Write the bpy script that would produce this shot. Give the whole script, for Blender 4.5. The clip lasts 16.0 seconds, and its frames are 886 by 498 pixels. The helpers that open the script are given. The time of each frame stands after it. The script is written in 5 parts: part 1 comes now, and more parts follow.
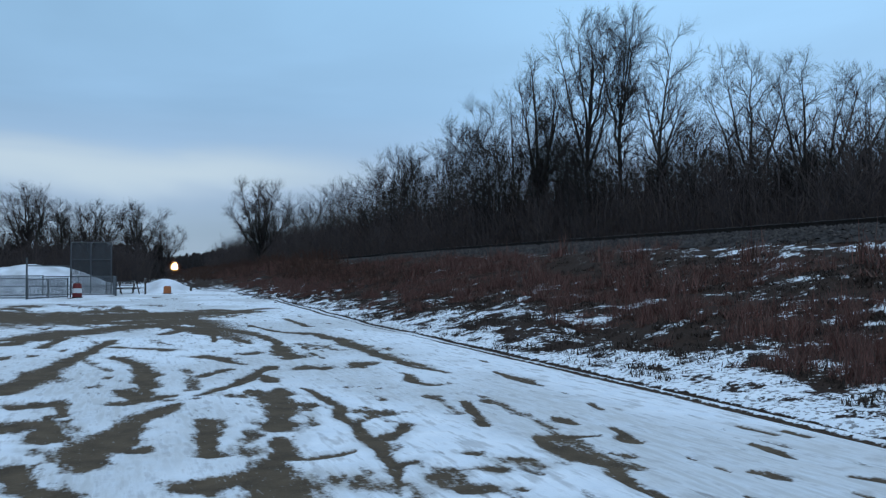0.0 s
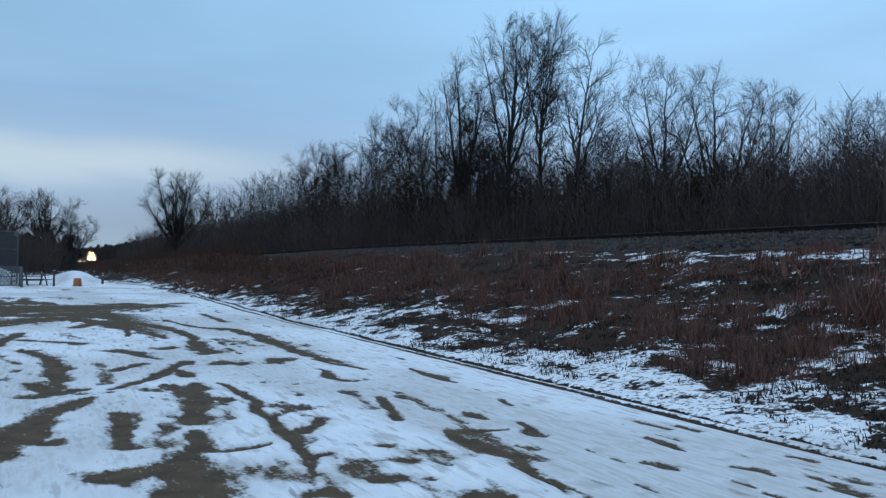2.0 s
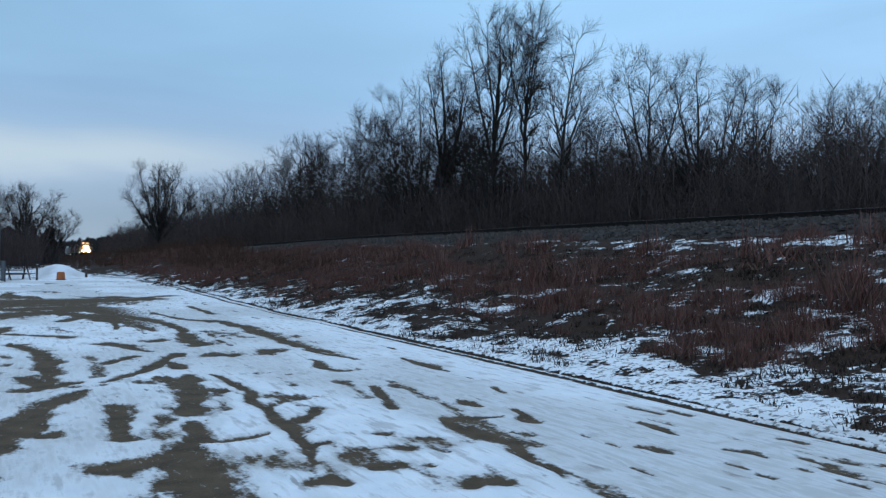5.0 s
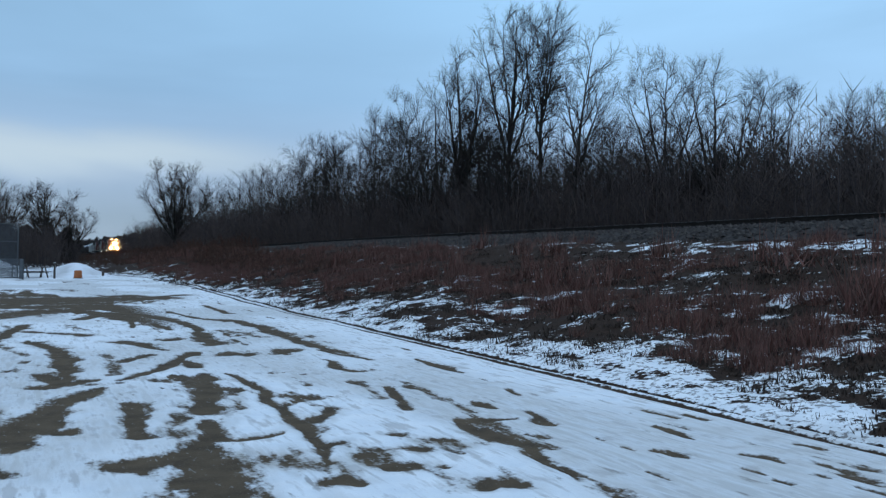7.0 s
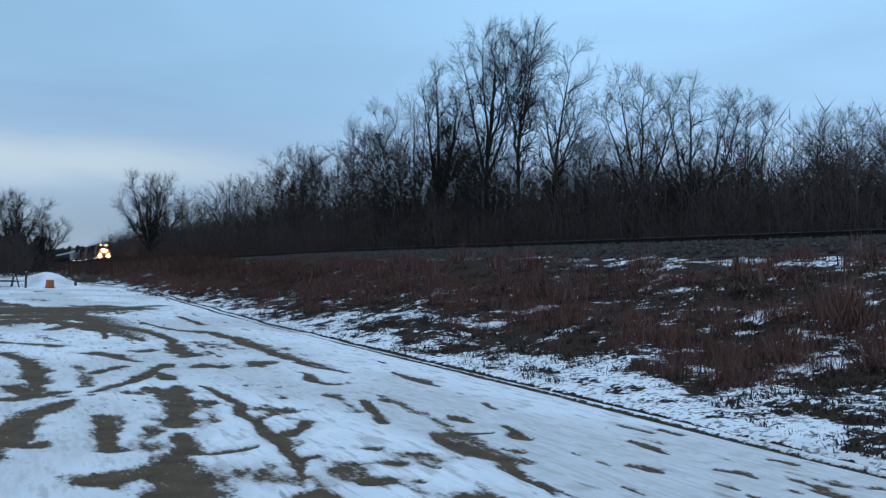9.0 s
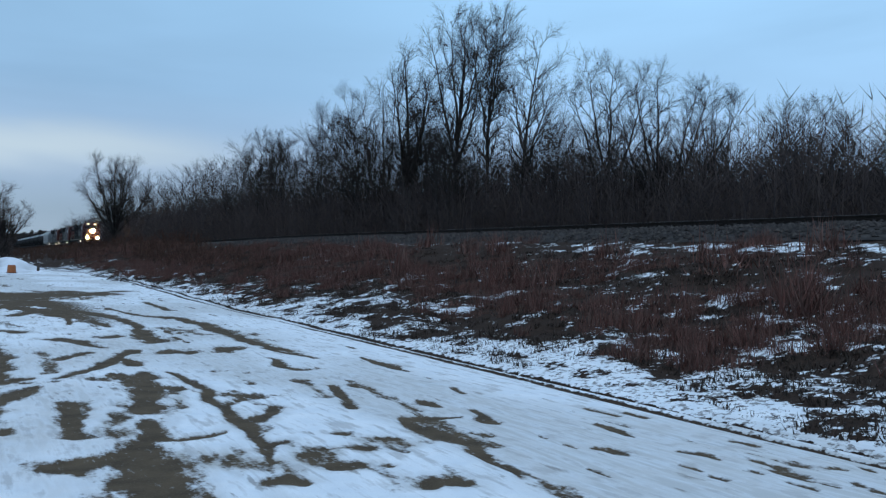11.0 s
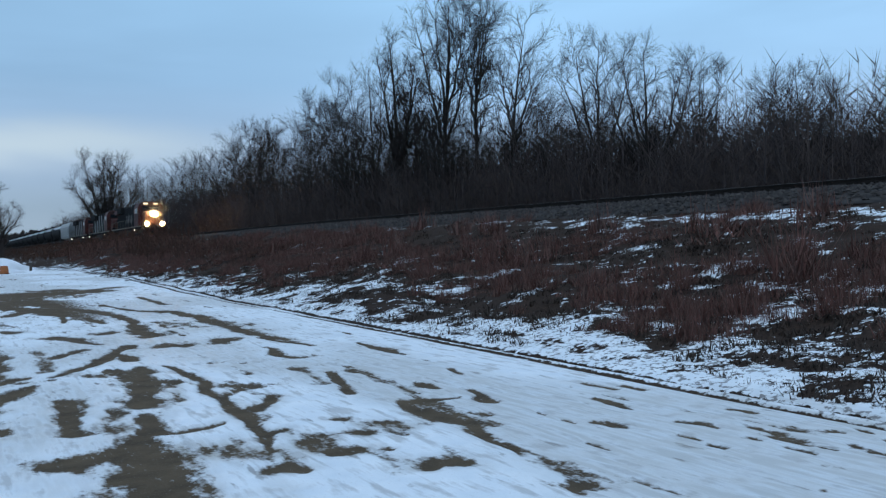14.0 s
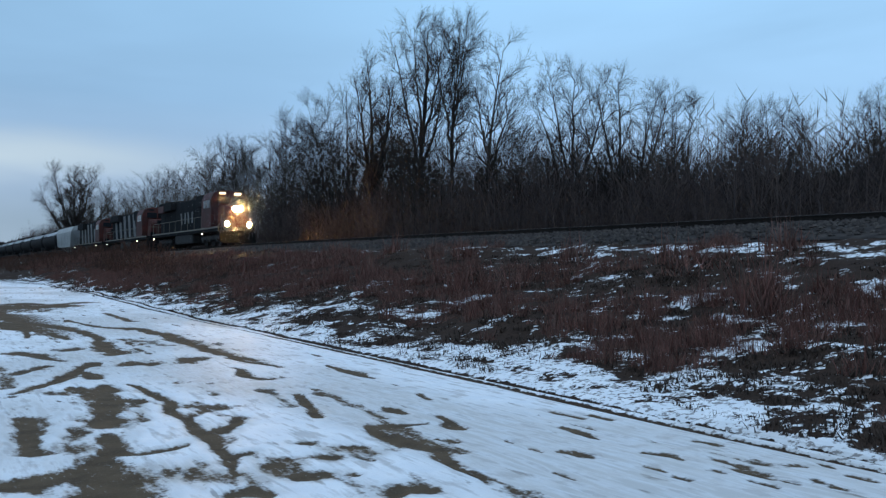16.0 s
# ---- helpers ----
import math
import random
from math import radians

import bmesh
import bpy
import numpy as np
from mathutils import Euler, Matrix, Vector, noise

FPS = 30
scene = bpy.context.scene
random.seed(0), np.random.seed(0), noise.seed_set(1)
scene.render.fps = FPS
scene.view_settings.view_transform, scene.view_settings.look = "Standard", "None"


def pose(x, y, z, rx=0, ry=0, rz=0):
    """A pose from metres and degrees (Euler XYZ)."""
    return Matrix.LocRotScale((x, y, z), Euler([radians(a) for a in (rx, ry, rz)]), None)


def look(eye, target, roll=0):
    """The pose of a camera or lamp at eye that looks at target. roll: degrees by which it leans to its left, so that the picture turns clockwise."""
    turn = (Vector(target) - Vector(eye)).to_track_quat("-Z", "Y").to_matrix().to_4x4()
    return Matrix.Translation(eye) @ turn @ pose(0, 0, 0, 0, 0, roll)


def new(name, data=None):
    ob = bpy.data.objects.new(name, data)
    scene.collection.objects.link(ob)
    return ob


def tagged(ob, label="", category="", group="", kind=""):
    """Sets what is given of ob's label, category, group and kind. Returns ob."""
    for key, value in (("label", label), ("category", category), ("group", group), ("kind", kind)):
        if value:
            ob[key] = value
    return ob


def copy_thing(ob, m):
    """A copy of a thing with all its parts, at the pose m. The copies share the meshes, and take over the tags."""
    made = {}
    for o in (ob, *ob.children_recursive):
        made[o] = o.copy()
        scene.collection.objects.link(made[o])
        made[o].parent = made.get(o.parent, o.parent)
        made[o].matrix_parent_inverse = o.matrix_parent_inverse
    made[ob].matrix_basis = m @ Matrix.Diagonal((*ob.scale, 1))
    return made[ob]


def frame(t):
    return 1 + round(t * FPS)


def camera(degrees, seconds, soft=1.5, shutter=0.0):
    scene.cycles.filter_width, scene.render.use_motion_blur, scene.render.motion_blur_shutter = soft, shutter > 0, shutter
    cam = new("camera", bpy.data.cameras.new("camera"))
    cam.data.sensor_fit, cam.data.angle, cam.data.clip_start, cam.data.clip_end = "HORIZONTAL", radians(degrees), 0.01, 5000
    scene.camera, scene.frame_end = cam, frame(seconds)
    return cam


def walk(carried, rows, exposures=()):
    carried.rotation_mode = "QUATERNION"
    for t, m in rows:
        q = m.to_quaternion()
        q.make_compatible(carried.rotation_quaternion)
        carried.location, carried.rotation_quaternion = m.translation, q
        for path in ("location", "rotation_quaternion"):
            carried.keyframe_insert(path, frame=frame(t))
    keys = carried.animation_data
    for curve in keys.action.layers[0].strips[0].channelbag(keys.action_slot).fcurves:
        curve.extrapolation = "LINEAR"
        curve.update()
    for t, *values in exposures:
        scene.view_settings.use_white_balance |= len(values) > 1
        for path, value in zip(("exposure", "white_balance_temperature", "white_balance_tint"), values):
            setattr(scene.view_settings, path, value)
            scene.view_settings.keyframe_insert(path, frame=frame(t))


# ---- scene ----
cam = camera(57.0, 16.0, soft=1.3)
# seconds, x, y, z, yaw, pitch, roll; the railway runs along +y, the eye stands near the origin
PATH = [
    (0.0, 0.199, 0.283, 1.599, -21.30, 1.50, 0.11),
    (0.5, 0.073, 0.296, 1.596, -21.77, 0.95, 0.49),
    (1.0, 0.073, 0.207, 1.600, -22.35, 1.02, -0.03),
    (1.5, 0.156, 0.016, 1.610, -24.50, 1.27, -1.50),
    (2.0, 0.118, -0.007, 1.612, -26.81, 1.44, -1.12),
    (2.5, -0.025, 0.105, 1.615, -26.65, 1.36, -0.48),
    (3.0, -0.106, 0.022, 1.597, -27.64, 1.98, 0.37),
    (3.5, -0.042, 0.033, 1.611, -28.54, 1.41, -0.06),
    (4.0, 0.005, -0.013, 1.608, -27.85, 0.72, -0.22),
    (6.3, 0.008, -0.010, 1.601, -28.02, 0.85, -0.97),
    (6.5, 0.001, -0.009, 1.602, -27.50, 0.83, -0.93),
    (7.0, -0.000, -0.000, 1.600, -26.90, 0.85, -1.00),
    (7.5, -0.010, -0.015, 1.608, -27.58, 1.19, -1.28),
    (8.0, -0.034, -0.035, 1.612, -28.06, 1.53, -1.35),
    (8.5, -0.023, -0.012, 1.610, -28.18, 1.64, -1.25),
    (8.7, -0.016, -0.006, 1.606, -28.23, 1.82, -1.37),
    (10.8, 0.032, 0.047, 1.611, -30.60, 0.43, -1.72),
    (11.0, -0.011, -0.015, 1.610, -30.67, 0.80, -1.57),
    (11.5, 0.018, -0.082, 1.603, -31.67, 1.10, -0.69),
    (12.0, 0.042, -0.028, 1.595, -32.62, 0.54, 0.47),
    (12.5, 0.052, 0.010, 1.598, -32.71, -0.24, 0.80),
    (13.0, 0.032, -0.013, 1.600, -32.14, -0.16, 1.18),
    (13.5, 0.019, -0.030, 1.603, -31.55, -0.11, 1.18),
    (14.0, 0.023, -0.005, 1.603, -31.11, -0.46, 0.94),
    (14.5, 0.017, -0.007, 1.604, -31.08, -0.48, 0.39),
    (15.0, 0.006, -0.040, 1.607, -31.63, -0.06, 0.15),
    (15.5, 0.028, -0.009, 1.612, -32.35, 0.45, -0.14),
    (16.0, 0.018, -0.023, 1.623, -33.02, 1.19, -0.64),
]
walk(cam, [(t, pose(x, y, z, 90 + p, r, w)) for t, x, y, z, w, p, r in PATH], exposures=[(0.0, 0.0), (16.0, 0.0)])

# ---------------------------------------------------------------- light
def build_world():
    world = bpy.data.worlds.new("dusk_sky")
    scene.world = world
    world.use_nodes = True
    nt = world.node_tree
    nt.nodes.clear()
    N, L = nt.nodes.new, nt.links.new
    out, bg = N("ShaderNodeOutputWorld"), N("ShaderNodeBackground")
    sky = N("ShaderNodeTexSky")
    sky.sky_type, sky.sun_disc = "NISHITA", False
    sky.sun_elevation, sky.sun_rotation = radians(3), radians(-12)
    tc, sep = N("ShaderNodeTexCoord"), N("ShaderNodeSeparateXYZ")
    L(tc.outputs["Generated"], sep.inputs[0])
    # overcast layer: blue-grey above, paler toward the horizon
    ramp = N("ShaderNodeValToRGB")
    cr = ramp.color_ramp
    cr.elements[0].position, cr.elements[0].color = 0.0, (0.32, 0.42, 0.53, 1)
    cr.elements[1].position, cr.elements[1].color = 1.0, (0.42, 0.60, 0.86, 1)
    for pos, col in ((0.045, (0.31, 0.43, 0.56)), (0.10, (0.34, 0.48, 0.67)), (0.19, (0.27, 0.455, 0.68)), (0.32, (0.28, 0.50, 0.75)), (0.5, (0.36, 0.57, 0.84))):
        e = cr.elements.new(pos)
        e.color = (*col, 1)
    L(sep.outputs["Z"], ramp.inputs[0])
    # broad soft cloud streaks, stretched along the horizon
    mp = N("ShaderNodeMapping")
    mp.inputs["Scale"].default_value = (1.3, 1.3, 6.5)
    mp.inputs["Location"].default_value = (3.1, 0.4, 0.2)
    L(tc.outputs["Generated"], mp.inputs[0])
    noise_tex = N("ShaderNodeTexNoise")
    noise_tex.inputs["Scale"].default_value, noise_tex.inputs["Detail"].default_value = 1.5, 4
    noise_tex.inputs["Roughness"].default_value, noise_tex.inputs["Distortion"].default_value = 0.48, 0.4
    L(mp.outputs[0], noise_tex.inputs["Vector"])
    cl = N("ShaderNodeMapRange")
    cl.inputs[1].default_value, cl.inputs[2].default_value = 0.3, 0.7
    cl.inputs[3].default_value, cl.inputs[4].default_value = 0.89, 1.10
    L(noise_tex.outputs[0], cl.inputs[0])
    mul = N("ShaderNodeVectorMath")
    mul.operation = "SCALE"
    L(ramp.outputs[0], mul.inputs[0]), L(cl.outputs[0], mul.inputs["Scale"])
    # pale gap in the cloud low over the far end of the line
    dot = N("ShaderNodeVectorMath")
    dot.operation = "DOT_PRODUCT"
    dot.inputs[1].default_value = Vector((-0.02, 1.0, 0.128)).normalized()
    L(tc.outputs["Generated"], dot.inputs[0])
    gap_az = N("ShaderNodeMapRange")
    gap_az.interpolation_type = "SMOOTHSTEP"
    gap_az.inputs[1].default_value, gap_az.inputs[2].default_value = 0.93, 1.0
    L(dot.outputs["Value"], gap_az.inputs[0])
    band = N("ShaderNodeValToRGB")
    bc = band.color_ramp
    bc.interpolation = "EASE"
    bc.elements[0].position, bc.elements[0].color = 0.072, (0, 0, 0, 1)
    bc.elements[1].position, bc.elements[1].color = 0.165, (0, 0, 0, 1)
    e = bc.elements.new(0.118)
    e.color = (1, 1, 1, 1)
    wave = N("ShaderNodeMath")
    wave.operation = "MULTIPLY_ADD"
    wave.inputs[1].default_value = 0.11
    L(noise_tex.outputs[0], wave.inputs[0])
    drop = N("ShaderNodeMath")
    drop.operation = "SUBTRACT"
    drop.inputs[1].default_value = 0.055
    L(sep.outputs["Z"], drop.inputs[0]), L(drop.outputs[0], wave.inputs[2])
    L(wave.outputs[0], band.inputs[0])
    m1, m2 = N("ShaderNodeMath"), N("ShaderNodeMath")
    m1.operation = m2.operation = "MULTIPLY"
    L(gap_az.outputs[0], m1.inputs[0]), L(band.outputs[0], m1.inputs[1])
    L(m1.outputs[0], m2.inputs[0]), L(cl.outputs[0], m2.inputs[1])
    # the cloud thins toward the open side beyond the wood
    east = N("ShaderNodeVectorMath")
    east.operation = "DOT_PRODUCT"
    east.inputs[1].default_value = Vector((0.85, 0.5, 0.16)).normalized()
    L(tc.outputs["Generated"], east.inputs[0])
    lift = N("ShaderNodeMapRange")
    lift.interpolation_type = "SMOOTHSTEP"
    lift.inputs[1].default_value, lift.inputs[2].default_value = 0.74, 1.0
    lift.inputs[3].default_value, lift.inputs[4].default_value = 1.04, 1.38
    L(east.outputs["Value"], lift.inputs[0])
    mul2 = N("ShaderNodeVectorMath")
    mul2.operation = "SCALE"
    L(mul.outputs[0], mul2.inputs[0]), L(lift.outputs[0], mul2.inputs["Scale"])
    mix = N("ShaderNodeMix")
    mix.data_type = "RGBA"
    mix.inputs["B"].default_value = (0.52, 0.655, 0.77, 1)
    L(m2.outputs[0], mix.inputs["Factor"]), L(mul2.outputs[0], mix.inputs["A"])
    add = N("ShaderNodeMix")
    add.data_type, add.blend_type = "RGBA", "ADD"
    add.inputs["Factor"].default_value = 0.0003
    L(mix.outputs["Result"], add.inputs["A"]), L(sky.outputs[0], add.inputs["B"])
    L(add.outputs["Result"], bg.inputs[0])
    bg.inputs[1].default_value = 1.0
    L(bg.outputs[0], out.inputs[0])


build_world()
sun_data = bpy.data.lights.new("sun", "SUN")
sun_data.energy, sun_data.angle, sun_data.color = 0.5, radians(40), (0.86, 0.93, 1.0)
sun = new("sun", sun_data)
sun.matrix_world = look((0, 0, 50), (4, 12, 0))

# ---------------------------------------------------------------- materials
def mat(name, color, rough=0.8, metal=0.0, var=0.25, scale=3.0, bump=0.2, fine=40.0, tint=None, spec=0.5):
    """A surface with variation at two scales and fine relief; tint: the second colour of the broad variation."""
    m = bpy.data.materials.new(name)
    m.use_nodes = True
    nt = m.node_tree
    N, L = nt.nodes.new, nt.links.new
    b = nt.nodes["Principled BSDF"]
    b.inputs["Roughness"].default_value, b.inputs["Metallic"].default_value = rough, metal
    b.inputs["Specular IOR Level"].default_value = spec
    tc = N("ShaderNodeTexCoord")
    broad, grain = N("ShaderNodeTexNoise"), N("ShaderNodeTexNoise")
    broad.inputs["Scale"].default_value, broad.inputs["Detail"].default_value = scale, 5
    grain.inputs["Scale"].default_value, grain.inputs["Detail"].default_value = fine, 3
    L(tc.outputs["Object"], broad.inputs["Vector"]), L(tc.outputs["Object"], grain.inputs["Vector"])
    mix = N("ShaderNodeMix")
    mix.data_type = "RGBA"
    other = tint or tuple(c * (1 - var) for c in color)
    mix.inputs["A"].default_value, mix.inputs["B"].default_value = (*color, 1), (*other, 1)
    mr = N("ShaderNodeMapRange")
    mr.inputs[1].default_value, mr.inputs[2].default_value = 0.38, 0.62
    L(broad.outputs[0], mr.inputs[0]), L(mr.outputs[0], mix.inputs["Factor"])
    g = N("ShaderNodeMapRange")
    g.inputs[3].default_value, g.inputs[4].default_value = 1 - var, 1 + var
    L(grain.outputs[0], g.inputs[0])
    sc = N("ShaderNodeVectorMath")
    sc.operation = "SCALE"
    L(mix.outputs["Result"], sc.inputs[0]), L(g.outputs[0], sc.inputs["Scale"])
    L(sc.outputs[0], b.inputs["Base Color"])
    if bump:
        bp = N("ShaderNodeBump")
        bp.inputs["Strength"].default_value, bp.inputs["Distance"].default_value = bump, 0.02
        L(grain.outputs[0], bp.inputs["Height"]), L(bp.outputs[0], b.inputs["Normal"])
    return m


def island_mat(name, colors, rough=0.85):
    """Colour that changes from blade to blade or twig to twig."""
    m = bpy.data.materials.new(name)
    m.use_nodes = True
    nt = m.node_tree
    N, L = nt.nodes.new, nt.links.new
    b = nt.nodes["Principled BSDF"]
    b.inputs["Roughness"].default_value, b.inputs["Specular IOR Level"].default_value = rough, 0.05
    geo, ramp = N("ShaderNodeNewGeometry"), N("ShaderNodeValToRGB")
    cr = ramp.color_ramp
    while len(cr.elements) < len(colors):
        cr.elements.new(0.5)
    for i, col in enumerate(colors):
        cr.elements[i].position, cr.elements[i].color = i / (len(colors) - 1), (*col, 1)
    L(geo.outputs["Random Per Island"], ramp.inputs[0])
    L(ramp.outputs[0], b.inputs["Base Color"])
    return m


def glow_mat(name, color, strength):
    m = bpy.data.materials.new(name)
    m.use_nodes = True
    b = m.node_tree.nodes["Principled BSDF"]
    b.inputs["Base Color"].default_value = (*color, 1)
    b.inputs["Emission Color"].default_value, b.inputs["Emission Strength"].default_value = (*color, 1), strength
    return m


def ground_mat():
    """Snow over mud on the lot, over dead grass and soil on the bank; the attribute "snow" says how thick it lies."""
    m = bpy.data.materials.new("snowy_ground")
    m.use_nodes = True
    nt = m.node_tree
    N, L = nt.nodes.new, nt.links.new
    b = nt.nodes["Principled BSDF"]
    tc = N("ShaderNodeTexCoord")

    def tex(scale, detail=5, stretch=None, rough=0.55):
        n = N("ShaderNodeTexNoise")
        n.inputs["Scale"].default_value, n.inputs["Detail"].default_value, n.inputs["Roughness"].default_value = scale, detail, rough
        if stretch:
            mp = N("ShaderNodeMapping")
            mp.inputs["Scale"].default_value = stretch
            mp.inputs["Rotation"].default_value = (0, 0, radians(-4))
            L(tc.outputs["Object"], mp.inputs[0]), L(mp.outputs[0], n.inputs["Vector"])
        else:
            L(tc.outputs["Object"], n.inputs["Vector"])
        return n.outputs[0]

    def rng(src, a, c, lo=0.0, hi=1.0):
        r = N("ShaderNodeMapRange")
        for i, v in enumerate((a, c, lo, hi)):
            r.inputs[i + 1].default_value = v
        L(src, r.inputs[0])
        return r.outputs[0]

    def math(op, a, c):
        n = N("ShaderNodeMath")
        n.operation = op
        for i, v in enumerate((a, c)):
            if isinstance(v, (int, float)):
                n.inputs[i].default_value = v
            else:
                L(v, n.inputs[i])
        return n.outputs[0]

    def mixc(fac, a, c):
        n = N("ShaderNodeMix")
        n.data_type = "RGBA"
        for key, v in (("Factor", fac), ("A", a), ("B", c)):
            if isinstance(v, tuple):
                n.inputs[key].default_value = (*v, 1)
            else:
                L(v, n.inputs[key])
        return n.outputs["Result"]

    snow_at, bank_at, dirt_at = N("ShaderNodeAttribute"), N("ShaderNodeAttribute"), N("ShaderNodeAttribute")
    snow_at.attribute_name, bank_at.attribute_name, dirt_at.attribute_name = "snow", "bank", "dirt"
    fine, mid, drag = tex(22, 6), tex(3.2, 5), tex(5.0, 5, (2.2, 0.28, 1))
    crumbs = tex(70, 3)
    # ragged edge of the snow
    h = math("ADD", snow_at.outputs["Fac"], rng(fine, 0.3, 0.7, -0.15, 0.15))
    on_lot = math("SUBTRACT", 1.0, bank_at.outputs["Fac"])
    clods = tex(7, 6, None, 0.62)
    scrape = tex(7, 6, (2.0, 0.55, 1), 0.65)
    h = math("ADD", h, math("MULTIPLY", on_lot, rng(scrape, 0.3, 0.7, -0.20, 0.20)))
    h = math("ADD", h, math("MULTIPLY", bank_at.outputs["Fac"], rng(clods, 0.3, 0.7, -0.40, 0.40)))
    soft_edge, hard_edge = rng(h, 0.36, 0.66), rng(h, 0.46, 0.56)
    cover = math("ADD", math("MULTIPLY", on_lot, soft_edge), math("MULTIPLY", bank_at.outputs["Fac"], hard_edge))
    # thin snow scraped by tyres lets the ground show through
    thin = rng(math("ADD", drag, rng(mid, 0.3, 0.7, -0.12, 0.12)), 0.33, 0.47, 0.62, 1.0)
    cover = math("MULTIPLY", cover, math("MAXIMUM", thin, bank_at.outputs["Fac"]))
    # short dashes left by treads, and flecks of snow pressed into the mud
    dash = math("MULTIPLY", on_lot, rng(tex(2.4, 4, (2.6, 0.55, 1), 0.6), 0.64, 0.70, 0.0, 0.5))
    cover = math("MULTIPLY", cover, math("SUBTRACT", 1.0, dash))
    fleck = math("MULTIPLY", on_lot, rng(tex(11, 5, (1.6, 0.7, 1), 0.7), 0.62, 0.70, 0.0, 0.35))
    cover = math("MAXIMUM", cover, fleck)
    mud = mixc(rng(mid, 0.35, 0.65), (0.118, 0.086, 0.056), (0.072, 0.053, 0.036))
    mud = mixc(rng(crumbs, 0.54, 0.68, 0, 0.35), mud, (0.16, 0.135, 0.105))
    soil = mixc(rng(fine, 0.35, 0.65), (0.024, 0.017, 0.014), (0.052, 0.033, 0.024))
    base = mixc(bank_at.outputs["Fac"], mud, soil)
    snow = mixc(rng(mid, 0.35, 0.7), (0.84, 0.86, 0.88), (0.72, 0.76, 0.80))
    snow = mixc(rng(crumbs, 0.60, 0.72, 0, 0.35), snow, (0.45, 0.42, 0.38))
    # slush stirred with mud beside the bare strips
    slush = math("MULTIPLY", dirt_at.outputs["Fac"], rng(drag, 0.34, 0.60, 0.15, 0.9))
    snow = mixc(slush, snow, (0.39, 0.37, 0.335))
    litter = math("MULTIPLY", bank_at.outputs["Fac"], rng(tex(12, 5), 0.54, 0.59, 0.0, 0.75))
    snow = mixc(litter, snow, (0.075, 0.055, 0.042))
    L(mixc(cover, base, snow), b.inputs["Base Color"])
    L(rng(cover, 0, 1, 0.85, 0.6), b.inputs["Roughness"])
    L(rng(cover, 0, 1, 0.04, 0.3), b.inputs["Specular IOR Level"])
    bp = N("ShaderNodeBump")
    bp.inputs["Strength"].default_value, bp.inputs["Distance"].default_value = 0.5, 0.03
    L(math("ADD", math("MULTIPLY", cover, 0.6), math("ADD", math("MULTIPLY", fine, 0.35), math("MULTIPLY", drag, 0.4))), bp.inputs["Height"])
    L(bp.outputs[0], b.inputs["Normal"])
    return m


GROUND = ground_mat()
SNOW = mat("heaped_snow", (0.76, 0.79, 0.83), 0.6, var=0.08, scale=0.5, tint=(0.50, 0.51, 0.52), fine=8, bump=0.4)
BARK = mat("dark_wet_bark", (0.030, 0.026, 0.024), 0.9, var=0.35, scale=2, fine=30, tint=(0.055, 0.048, 0.042), spec=0.08)
TWIG = mat("winter_twigs", (0.030, 0.026, 0.025), 0.9, var=0.3, scale=1, fine=8, bump=0, tint=(0.046, 0.038, 0.035), spec=0.05)
BRUSH = island_mat("bare_brush", [(0.045, 0.037, 0.037), (0.074, 0.057, 0.051), (0.037, 0.033, 0.035), (0.096, 0.072, 0.062)])
GRASS = island_mat("dry_red_grass", [(0.145, 0.062, 0.050), (0.19, 0.092, 0.074), (0.11, 0.058, 0.050), (0.175, 0.105, 0.084), (0.095, 0.058, 0.050)])
BANK_BRUSH = island_mat("bank_brush", [(0.06, 0.032, 0.024), (0.09, 0.046, 0.032), (0.045, 0.028, 0.022), (0.075, 0.045, 0.032)])
WEEDS = island_mat("dead_weeds", [(0.060, 0.047, 0.038), (0.040, 0.030, 0.026), (0.085, 0.060, 0.048), (0.048, 0.040, 0.032)])
BALLAST = island_mat("ballast_stone", [(0.042, 0.037, 0.035), (0.070, 0.061, 0.056), (0.028, 0.025, 0.024), (0.10, 0.086, 0.077)])
BALLAST_BED = mat("ballast_bed", (0.062, 0.055, 0.051), 0.95, var=0.5, scale=3, fine=12, bump=0.8, tint=(0.032, 0.029, 0.028), spec=0.05)
TIE = mat("creosoted_tie", (0.026, 0.021, 0.018), 0.9, var=0.3, fine=25, spec=0.05)
RAIL = mat("rusty_rail_steel", (0.022, 0.016, 0.013), 0.85, 0.0, fine=20, spec=0.2)
RAIL_TOP = mat("worn_rail_head", (0.35, 0.35, 0.36), 0.3, 1.0, var=0.1)
LOCO_RED = mat("locomotive_red_orange", (0.080, 0.018, 0.013), 0.6, var=0.25, scale=1.5, fine=6, tint=(0.045, 0.013, 0.010), bump=0.02, spec=0.3)
LOCO_BLACK = mat("locomotive_black", (0.016, 0.016, 0.017), 0.8, var=0.3, scale=1.2, fine=8, tint=(0.022, 0.021, 0.021), bump=0.05, spec=0.06)
LOCO_WHITE = mat("livery_white", (0.17, 0.17, 0.17), 0.6, var=0.25, scale=2, tint=(0.08, 0.078, 0.075), fine=9, bump=0.02)
UNDER = mat("grimy_running_gear", (0.03, 0.027, 0.025), 0.85, var=0.4, fine=12)
STEEL = mat("galvanised_pipe", (0.11, 0.115, 0.12), 0.55, 0.7, var=0.15, fine=15, bump=0.05)
WIRE = mat("chain_link_wire", (0.16, 0.17, 0.18), 0.6, 0.6, var=0.1, bump=0)
SCREEN = mat("backstop_netting", (0.06, 0.065, 0.07), 0.9, var=0.1, bump=0)
